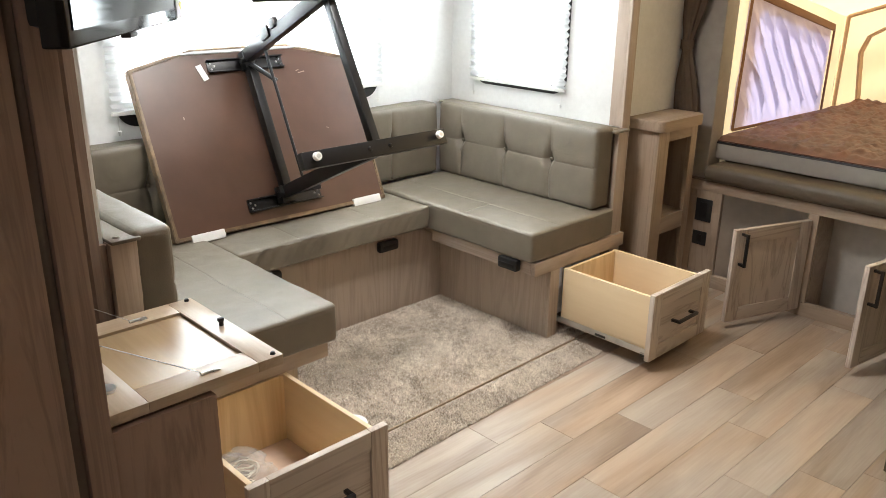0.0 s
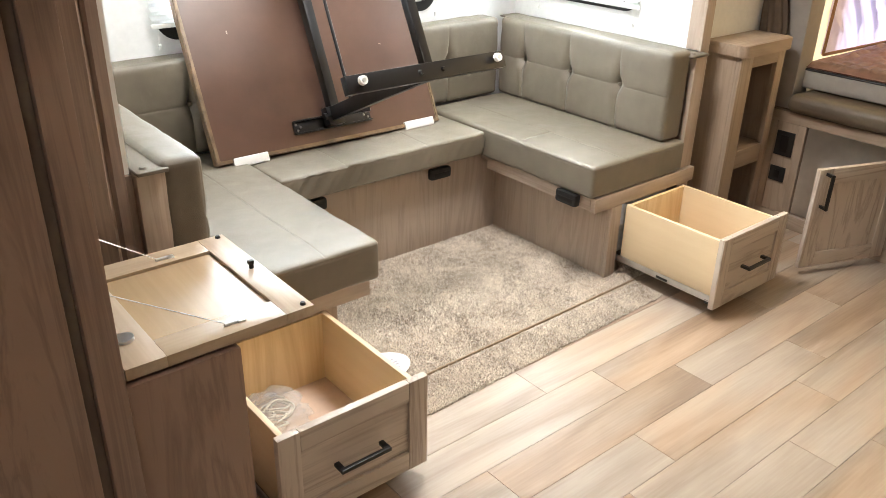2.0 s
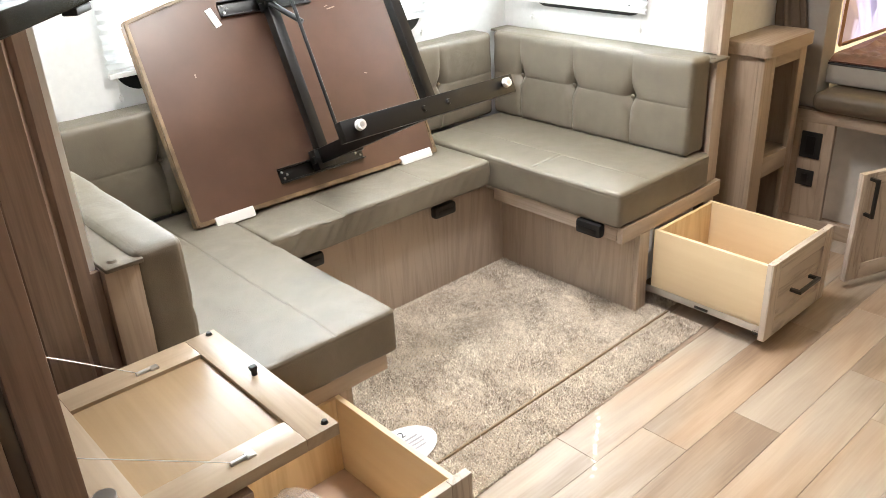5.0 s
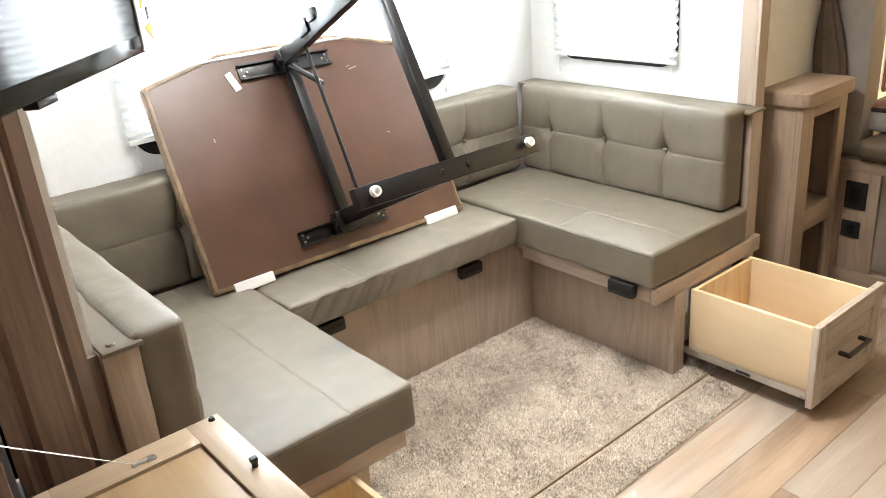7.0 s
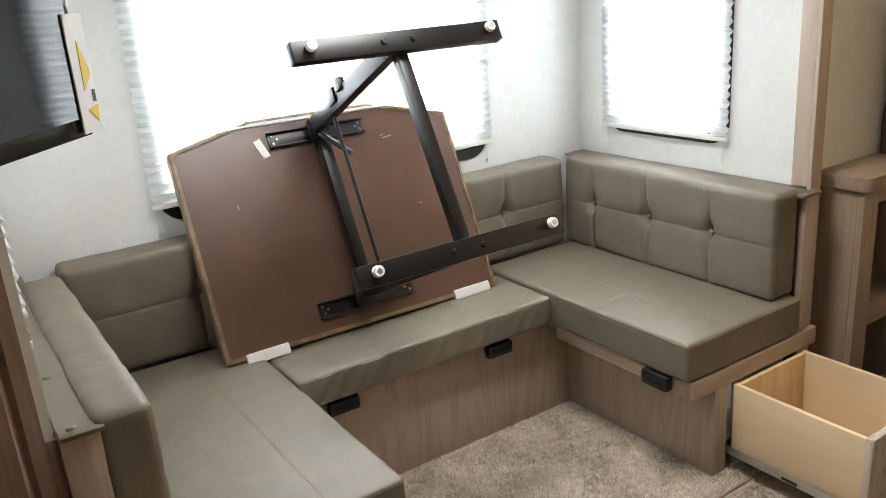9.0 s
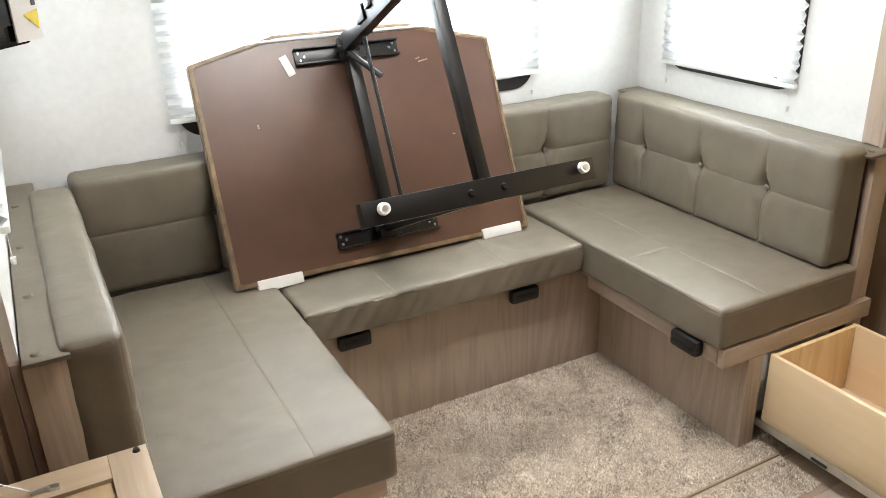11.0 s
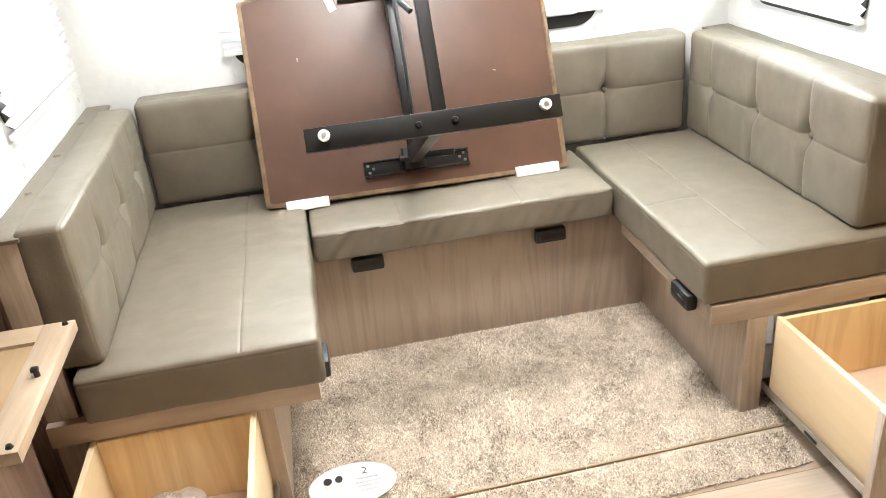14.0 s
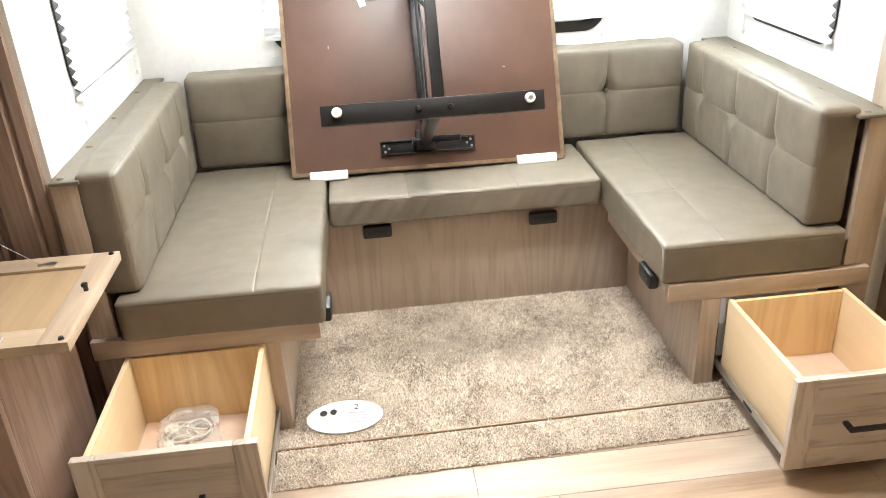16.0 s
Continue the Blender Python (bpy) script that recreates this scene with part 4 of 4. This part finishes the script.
mat_cloth = plain("grey mattress ticking", (0.36, 0.33, 0.29), 0.8, vary=0.1, bump=0.3, bump_scale=500)
mt = thing("mattress", "grey mattress with dark piping in the tent bed", "mattress", Matrix.Translation((4.0, 0.6, 0.533)))
part("mattress_body", padded((3.03, -0.66, 0.535), (4.51, 1.615, 0.612), 0.012, 0.03, lambda p, n: wrinkle(p, 4, 0.006) if abs(n.z) < 0.5 else 0.0), mat_cloth, mt)
pip = bmesh.new()
for k2 in range(30):
    cyl((3.031, -0.66 + k2 * 0.0755, 0.607), (3.031, -0.66 + (k2 + 1) * 0.0755, 0.607), 0.0045, 8, pip)
part("piping", pip, black_plastic, mt, "dark piping")

# ---------------------------------------------------------------- sofa at the aisle
sofa = thing("sofa", "olive brown vinyl sofa with a low plinth", "sofa", Matrix.Translation((2.45, -0.1, 0)))
sofa_vinyl = plain("olive brown sofa vinyl", (0.12, 0.085, 0.045), 0.45, bump=0.3, bump_scale=300)
part("base", box(2.045, 2.90, -0.62, 0.485, 0.018, 0.22, 0.006), sofa_vinyl, sofa)
part("seat", padded((2.045, -0.40, 0.2205), (2.90, 0.50, 0.42), 0.03, 0.04, lambda p, n: wrinkle(p, 5, 0.006)), sofa_vinyl, sofa)
part("backrest", padded((2.045, -0.685, 0.2205), (2.90, -0.41, 0.80), 0.04, 0.04, lambda p, n: wrinkle(p, 5, 0.006)), sofa_vinyl, sofa)
for sx in (2.06, 2.885):
    for sy in (-0.60, 0.465):
        part("foot", cyl((sx, sy, 0.0), (sx, sy, 0.018), 0.012, 12), black_plastic, sofa, "black plastic foot")

# ---------------------------------------------------------------- bag of cords in the drawer
bag_clear, n_, l_, bs_ = material("clear crinkled bag", 0.12)
bs_.inputs["Alpha"].default_value = 0.22
bs_.inputs["Base Color"].default_value = (0.95, 0.95, 0.93, 1)
cord_white = plain("ivory cord", (0.72, 0.66, 0.54), 0.6)
bag = thing("fittings_bag", "clear plastic bag of ivory cords and fittings in the drawer", "plastic bag", Matrix.Translation((0.72, 1.54, 0.0755)))


def blob(c, s, seed):
    bm = bmesh.new()
    bmesh.ops.create_icosphere(bm, subdivisions=4, radius=1.0)
    for v in bm.verts:
        d = 1 + 0.35 * noise.noise(v.co * 2.3 + Vector((seed, 0, 0))) + 0.22 * noise.noise(v.co * 6 + Vector((0, seed, 0)))
        v.co = Vector((c[0] + v.co.x * s[0] * d, c[1] + v.co.y * s[1] * d, max(0.0762, c[2] + v.co.z * s[2] * d)))
    return bm


part("bag_film", blob((0.725, 1.55, 0.095), (0.075, 0.085, 0.035), 2.0), bag_clear, bag, "clear crinkled film")
for q in range(7):
    bm = bmesh.new()
    rr = random.Random(q)
    cx, cy, a0, w, h = 0.725 + rr.uniform(-0.03, 0.03), 1.55 + rr.uniform(-0.04, 0.04), rr.uniform(0, 6), rr.uniform(0.02, 0.045), rr.uniform(0.012, 0.03)
    pts = [Vector((cx + w * math.cos(a0 + s * 0.42) * (1 + 0.2 * math.sin(s)), cy + h * 1.4 * math.sin(a0 + s * 0.42), 0.080 + 0.002 * q + 0.006 * math.sin(s * 0.7 + q))) for s in range(18)]
    for p0, p1 in zip(pts, pts[1:]):
        cyl(p0, p1, 0.0026, 8, bm)
    part("cord", bm, cord_white, bag, "coiled ivory cord")
for cx, cy, seed in ((0.675, 1.51, 5.0), (0.68, 1.575, 8.0)):
    part("fitting", blob((cx, cy, 0.088), (0.018, 0.02, 0.012), seed), cord_white, bag, "ivory plastic fitting")

card_stock = plain("white printed paper", (0.75, 0.76, 0.80), 0.6, vary=0.2, scale=70)
label_blue = plain("pale blue printed label", (0.55, 0.62, 0.78), 0.5, vary=0.25, scale=90)
solo("paper_label", box(2.0875, 2.1035, 1.640, 1.646, 0.19, 0.266, 0.001), label_blue, "white and blue label on the drawer bay", "label", smooth=False)
solo("paper_sheet", box(2.10, 2.36, 1.661, 1.6625, 0.075, 0.288, 0), card_stock, "white printed sheet behind the open drawer", "paper", smooth=False)


def quilt_mesh():
    bm = bmesh.new()
    nx, ny = 150, 230
    g = []
    for i in range(nx + 1):
        row = []
        for j in range(ny + 1):
            x, y = 3.035 + 1.48 * i / nx, -0.655 + 2.265 * j / ny
            e = min(1, (x - 3.035) / 0.05, (1.61 - y) / 0.05 + 0.05)
            fold = 0.018 * abs(noise.noise(Vector((x * 4 + 0.5 * math.sin(y * 5), y * 11, 0)))) + 0.020 * abs(noise.noise(Vector((x * 9, y * 26, 2))))
            z = 0.616 + e * (0.012 + fold + 0.007 * noise.noise(Vector((x * 36, y * 48, 4))))
            row.append(bm.verts.new((x, y, max(z, 0.6135))))
        g.append(row)
    for i in range(nx):
        for j in range(ny):
            bm.faces.new((g[i][j], g[i + 1][j], g[i + 1][j + 1], g[i][j + 1]))
    return bm


quilt_mat = plain("rust brown quilted bedspread", (0.115, 0.045, 0.031), 0.55, vary=0.6, scale=26, bump=0.5, bump_scale=120)
spread = thing("bedspread", "rumpled rust brown bedspread on the tent mattress", "bedspread", Matrix.Translation((3.8, 0.5, 0.613)))
part("quilted_cover", quilt_mesh(), quilt_mat, spread)
part("hem", bar((3.033, -0.655, 0.6155), (3.033, 1.61, 0.6155), 0.006, 0.005, (0, 0, 1), 0.001), quilt_mat, spread, "folded brown hem")

# tent around the bed
canvas = translucent("cream tent canvas", (0.86, 0.68, 0.40), 0.5)
netting = translucent("pale lilac window sheet", (0.60, 0.54, 0.74), 0.45, rough=0.35)
canvas_trim = plain("tan canvas trim", (0.52, 0.36, 0.24), 0.8)
tape_brown = plain("brown tent binding", (0.22, 0.11, 0.06), 0.8)


def sheet(corners, nu, nv, wave, gap=None):
    """A hanging cloth between four corners, with folds."""
    a, b, c, d = [Vector(p) for p in corners]
    nrm = (b - a).cross(d - a).normalized()
    bm = bmesh.new()
    g = []
    for i in range(nu + 1):
        row = []
        for j in range(nv + 1):
            u, v = i / nu, j / nv
            p = a * (1 - u) * (1 - v) + b * u * (1 - v) + c * u * v + d * (1 - u) * v
            row.append(bm.verts.new(p + nrm * wave(u, v)))
        g.append(row)
    for i in range(nu):
        for j in range(nv):
            f = (g[i][j], g[i + 1][j], g[i + 1][j + 1], g[i][j + 1])
            if gap is None or not gap(sum((v.co for v in f), Vector()) / 4):
                bm.faces.new(f)
    return bm


tent = thing("bed_tent", "cream canvas tent over the fold-out bed with a lilac window", "tent", Matrix.Translation((4.0, 0.6, 0.6)))
TY, TX = 1.72, 4.55
eave = lambda x: 1.32 - 0.1745 * (x - 3.06)
soft = lambda s, a: (lambda u, v: a * noise.noise(Vector((u * s, v * s, 3.1))))
in_window = lambda p: 3.51 < p.x < 4.325 and 0.60 < p.z < 1.150 - (p.x - 3.385) * 0.2
part("side_wall", sheet([(3.06, TY, 0.46), (TX, TY, 0.46), (TX, TY, eave(TX)), (3.06, TY, eave(3.06))], 76, 62, soft(4, 0.012), in_window), canvas, tent)
part("far_wall", sheet([(TX, -0.72, 0.46), (3.06, -0.72, 0.46), (3.06, -0.72, eave(3.06)), (TX, -0.72, eave(TX))], 20, 20, soft(4, 0.02)), canvas, tent)
part("end_wall", sheet([(TX, TY, 0.46), (TX, 0.5, 0.46), (TX, 0.5, 1.5), (TX, TY, eave(TX))], 30, 20, soft(5, 0.015)), canvas, tent)
part("end_wall", sheet([(TX, 0.5, 0.46), (TX, -0.72, 0.46), (TX, -0.72, eave(TX)), (TX, 0.5, 1.5)], 20, 20, soft(5, 0.015)), canvas, tent)
part("roof", sheet([(3.06, TY, eave(3.06)), (TX, TY, eave(TX)), (TX, 0.5, 1.5), (3.06, 0.5, 1.97)], 20, 20, soft(4, 0.015)), canvas, tent)
part("roof", sheet([(3.06, 0.5, 1.97), (TX, 0.5, 1.5), (TX, -0.72, eave(TX)), (3.06, -0.72, eave(3.06))], 20, 20, soft(4, 0.015)), canvas, tent)


def window_folds(u, v):
    """Slack folds that run slantwise down the clear sheet."""
    w = 0.35 * noise.noise(Vector((u * 3, v * 2, 1)))
    f = abs(((u * 6.5 + v * 3.2 + w) % 1.0) - 0.5) * 2
    g = abs(((u * 15 + v * 8 + 2 * w) % 1.0) - 0.5) * 2
    slack = min(1.0, 8 * u, 8 * (1 - u), 5 * v, 5 * (1 - v))
    return slack * (0.038 * f ** 3 + 0.012 * g * g) + 0.006 * noise.noise(Vector((u * 14, v * 5, 7)))


# added triangles over the roof line, keeping outside light off the floor
gap_fill = bmesh.new()
for pts in (((1.72, 1.32), (0.5, 1.97), (1.72, 1.97)), ((-0.72, 1.32), (-0.72, 1.97), (0.5, 1.97))):
    gap_fill.faces.new([gap_fill.verts.new((3.075, gy, gz)) for gy, gz in pts])
part("front_gable", gap_fill, canvas, tent)
win = part("tent_window", sheet([(3.36, TY - 0.022, 0.60), (4.34, TY - 0.022, 0.58), (4.34, TY - 0.022, 1.01), (3.39, TY - 0.022, 1.20)], 150, 60, window_folds), netting, tent, "creased lilac window sheet")
wc = [(3.36, TY - 0.035, 0.60), (4.34, TY - 0.035, 0.58), (4.34, TY - 0.035, 1.01), (3.39, TY - 0.035, 1.20)]
for i in range(4):
    part("window_binding", bar(wc[i], wc[(i + 1) % 4], 0.010, 0.035 if i == 2 else 0.012, (0, 0, 1) if i % 2 == 0 else (1, 0, 0), 0.003), tape_brown, win, "brown window binding")
part("tent_pole", cyl((TX - 0.03, TY - 0.03, 0.5), (TX - 0.03, TY - 0.03, eave(TX)), 0.010, 12), canvas_trim, tent, "sleeved tent pole")
part("tent_pole", cyl((TX - 0.03, TY - 0.03, eave(TX)), (TX - 0.03, 0.5, 1.48), 0.010, 12), canvas_trim, tent, "sleeved tent pole")
arch = [(1.565, 0.55), (1.60, 0.88), (1.57, 0.965), (1.50, 1.01), (1.2, 1.07), (0.8, 1.07)]
am = bmesh.new()
for (y0, z0), (y1, z1) in zip(arch, arch[1:]):
    bar((TX - 0.025, y0, z0), (TX - 0.025, y1, z1), 0.012, 0.045, (1, 0, 0), 0.0, am)
part("door_zip", am, canvas_trim, tent, "tan zip tape round the tent door")


def curtain(label, x, y, ztie):
    """A gathered curtain, tied in at the waist."""
    t = thing("curtain", label, "curtain", Matrix.Translation((x, y, 0.5)))
    bm = bmesh.new()
    nz, na = 60, 90
    g = []
    for i in range(nz + 1):
        z = 0.56 + (1.95 - 0.56) * i / nz
        k = abs(z - ztie)
        w = 0.020 + 0.028 * (1 - dip(k, 0.14)) + (0.02 if z > ztie else 0.0) * min(1, k / 0.5)
        dp = 0.017 + 0.006 * (1 - dip(k, 0.10))
        shift = -0.030 * min(1, k / 0.35)
        row = []
        for j in range(na):
            a = 2 * math.pi * j / na
            rip = 1 + 0.20 * math.sin(a * 7 + 1.5 * math.sin(z * 7)) * (0.35 + 0.65 * min(1, k / 0.1))
            row.append(bm.verts.new((x + dp * math.cos(a) * rip, y + shift + w * math.sin(a) * rip, z)))
        g.append(row)
    for i in range(nz):
        for j in range(na):
            bm.faces.new((g[i][j], g[i][(j + 1) % na], g[i + 1][(j + 1) % na], g[i + 1][j]))
    bm.faces.new(g[0][::-1])
    bm.faces.new(g[-1])
    part("cloth", bm, curtain_mat, t)
    tie = bmesh.new()
    n2 = 40
    for k2 in range(n2):
        a, b = 2 * math.pi * k2 / n2, 2 * math.pi * (k2 + 1) / n2
        bar((x + 0.022 * math.cos(a), y + 0.026 * math.sin(a), ztie), (x + 0.022 * math.cos(b), y + 0.026 * math.sin(b), ztie), 0.005, 0.035, (0, 0, 1), 0, tie)
    part("tie_band", tie, curtain_mat, t, "brown tie-back band")


curtain_mat = plain("brown curtain cloth", (0.115, 0.078, 0.052), 0.75, vary=0.2, scale=40, bump=0.4, bump_scale=400)
curtain("brown curtain gathered in a tie-back beside the bed", 2.937, 1.715, 1.00)

# ---------------------------------------------------------------- housings for the added ceiling lights
for cx, cy, watts, beam in CEILING_LIGHTS:
    t = thing("ceiling_light", "unseen white ceiling light, added above its lamp", "ceiling light", Matrix.Translation((cx, cy, CEIL - 0.03)), "ceiling lights")
    part("housing", box(cx - 0.24, cx + 0.24, cy - 0.17, cy + 0.17, CEIL - 0.028, CEIL - 0.001, 0.006), white_plastic, t)

# ---------------------------------------------------------------- oval card on the carpet
card_white = plain("white glossy card", (0.82, 0.82, 0.82), 0.3, vary=0.02)
ink = plain("black print", (0.02, 0.02, 0.02), 0.5)
card = thing("oval_sign", "white oval card with print lying on the carpet", "sign", Matrix.Translation((1.095, 1.655, 0.010)))
oval = [(0.100 * math.cos(2 * math.pi * i / 64), 0.068 * math.sin(2 * math.pi * i / 64)) for i in range(64)]
part("card", prism(oval, 0.0, 0.002, 2), card_white, card, local=True, smooth=False)
blob = [(-0.045 + 0.022 * math.cos(2 * math.pi * i / 20), 0.012 + 0.016 * math.sin(2 * math.pi * i / 20)) for i in range(20)]
for px, py, pw, ph in ((-0.056, 0.020, 0.010, 0.012), (-0.030, 0.022, 0.009, 0.012)):
    pp = [(px + pw * math.cos(2 * math.pi * i / 16), py + ph * math.sin(2 * math.pi * i / 16)) for i in range(16)]
    part("picture_patch", prism(pp, 0.0026, 0.0030, 2), ink, card, "dark picture patch", local=True, smooth=False)
part("picture_patch", prism(blob, 0.002, 0.0026, 2), plain("pale grey print", (0.55, 0.52, 0.48), 0.5), card, "pale grey picture patch", local=True, smooth=False)
for y, w in ((0.012, 0.050), (-0.002, 0.060), (-0.014, 0.052), (-0.028, 0.040)):
    part("print_line", box(0.035 - w / 2, 0.035 + w / 2, y - 0.003, y + 0.003, 0.002, 0.0026, 0), plain("grey print", (0.35, 0.35, 0.35), 0.5), card, "grey line of small print", local=True, smooth=False)
cu = bpy.data.curves.new("numeral", "FONT")
cu.body, cu.size, cu.extrude, cu.align_x = "2", 0.032, 0.0004, "CENTER"
tmp = new("numeral", cu)
bpy.context.view_layer.update()
me = bpy.data.meshes.new_from_object(tmp.evaluated_get(bpy.context.evaluated_depsgraph_get()))
bpy.data.objects.remove(tmp)
bm = bmesh.new()
bm.from_mesh(me)
bm.transform(pose(0.030, 0.026, 0.0024))
part("numeral", bm, ink, card, "black numeral two", local=True, smooth=False)

# ---------------------------------------------------------------- plank floor
PW = 0.128
def plank_material():
    """Printed vinyl plank: soft smoky drifts of grey, tan and brown along the board, over a fine grain."""
    m, n, l, b = material("taupe wood-look vinyl plank", 0.36, spec=0.35)
    tc = n.new("ShaderNodeTexCoord")
    oi = n.new("ShaderNodeObjectInfo")
    off = n.new("ShaderNodeVectorMath")
    off.operation = "SCALE"
    off.inputs[0].default_value = (17.3, 35.1, 3.7)
    l.new(oi.outputs["Random"], off.inputs["Scale"])
    ad = n.new("ShaderNodeVectorMath")
    l.new(tc.outputs["Object"], ad.inputs[0])
    l.new(off.outputs[0], ad.inputs[1])

    def streak(along, across, detail, distort):
        mp = n.new("ShaderNodeMapping")
        mp.inputs["Scale"].default_value = (along, across, across)
        l.new(ad.outputs[0], mp.inputs["Vector"])
        t = n.new("ShaderNodeTexNoise")
        t.inputs["Scale"].default_value = 1.0
        t.inputs["Detail"].default_value = detail
        t.inputs["Distortion"].default_value = distort
        l.new(mp.outputs[0], t.inputs["Vector"])
        return t.outputs["Fac"]

    drift, tint, fine = streak(1.6, 9.0, 4, 0.8), streak(1.1, 5.0, 2, 0.3), streak(7.0, 170.0, 3, 0.0)
    tone = n.new("ShaderNodeMath")
    tone.operation = "MULTIPLY_ADD"
    tone.inputs[1].default_value = 0.30
    l.new(fine, tone.inputs[0])
    l.new(drift, tone.inputs[2])
    rnd = n.new("ShaderNodeMath")
    rnd.operation = "MULTIPLY_ADD"
    rnd.inputs[1].default_value = 0.19
    l.new(oi.outputs["Random"], rnd.inputs[0])
    l.new(tone.outputs[0], rnd.inputs[2])
    cr = n.new("ShaderNodeValToRGB")
    e = cr.color_ramp.elements
    e[0].position, e[0].color = 0.49, (0.25, 0.192, 0.144, 1)
    e[1].position, e[1].color = 1.0, (0.46, 0.385, 0.310, 1)
    mid = e.new(0.74)
    mid.color = (0.37, 0.298, 0.232, 1)
    l.new(rnd.outputs[0], cr.inputs[0])
    warm = n.new("ShaderNodeMix")
    warm.data_type = "RGBA"
    warm.blend_type = "MULTIPLY"
    warm.inputs[7].default_value = (1.05, 0.92, 0.80, 1)
    tr = n.new("ShaderNodeMapRange")
    tr.inputs[1].default_value, tr.inputs[2].default_value = 0.42, 0.62
    l.new(tint, tr.inputs[0])
    l.new(tr.outputs[0], warm.inputs[0])
    l.new(cr.outputs[0], warm.inputs[6])
    l.new(warm.outputs[2], b.inputs["Base Color"])
    bp = n.new("ShaderNodeBump")
    bp.inputs["Strength"].default_value = 0.04
    bp.inputs["Distance"].default_value = 0.001
    l.new(fine, bp.inputs["Height"])
    l.new(bp.outputs[0], b.inputs["Normal"])
    return m


plank_mat = plank_material()
rng = random.Random(11)
shapes = {}
row = 0
y = 1.165 + PW * 4
JOINTS = {3: 1.58, 4: 1.065, 5: 1.45, 6: 2.0, 7: 1.74}      # a plank end in these rows
while y > -0.70:
    ln = 0.727
    x = JOINTS.get(row, rng.uniform(0, ln)) - 7 * ln
    while x < 2.98:
        a, b = max(x, -2.2), min(x + ln, 2.99)
        if b - a > 0.02:
            w = round(b - a, 3)
            if w not in shapes:
                bm = box(0, w - 0.0007, 0.0003, PW - 0.0004, -0.035, 0.0, 0.0)
                bmesh.ops.bevel(bm, geom=[e for e in bm.edges if e.verts[0].co.z > -0.001 and e.verts[1].co.z > -0.001], offset=0.0007, segments=1, affect="EDGES")
                shapes[w] = finish("plank", bm, plank_mat)
            ob = new("plank", shapes[w])
            ob.parent = subfloor
            ob.matrix_parent_inverse = M[subfloor].inverted()
            ob.matrix_basis = Matrix.Translation((a, y - PW, 0.0))
        x += ln
    y -= PW
    row += 1
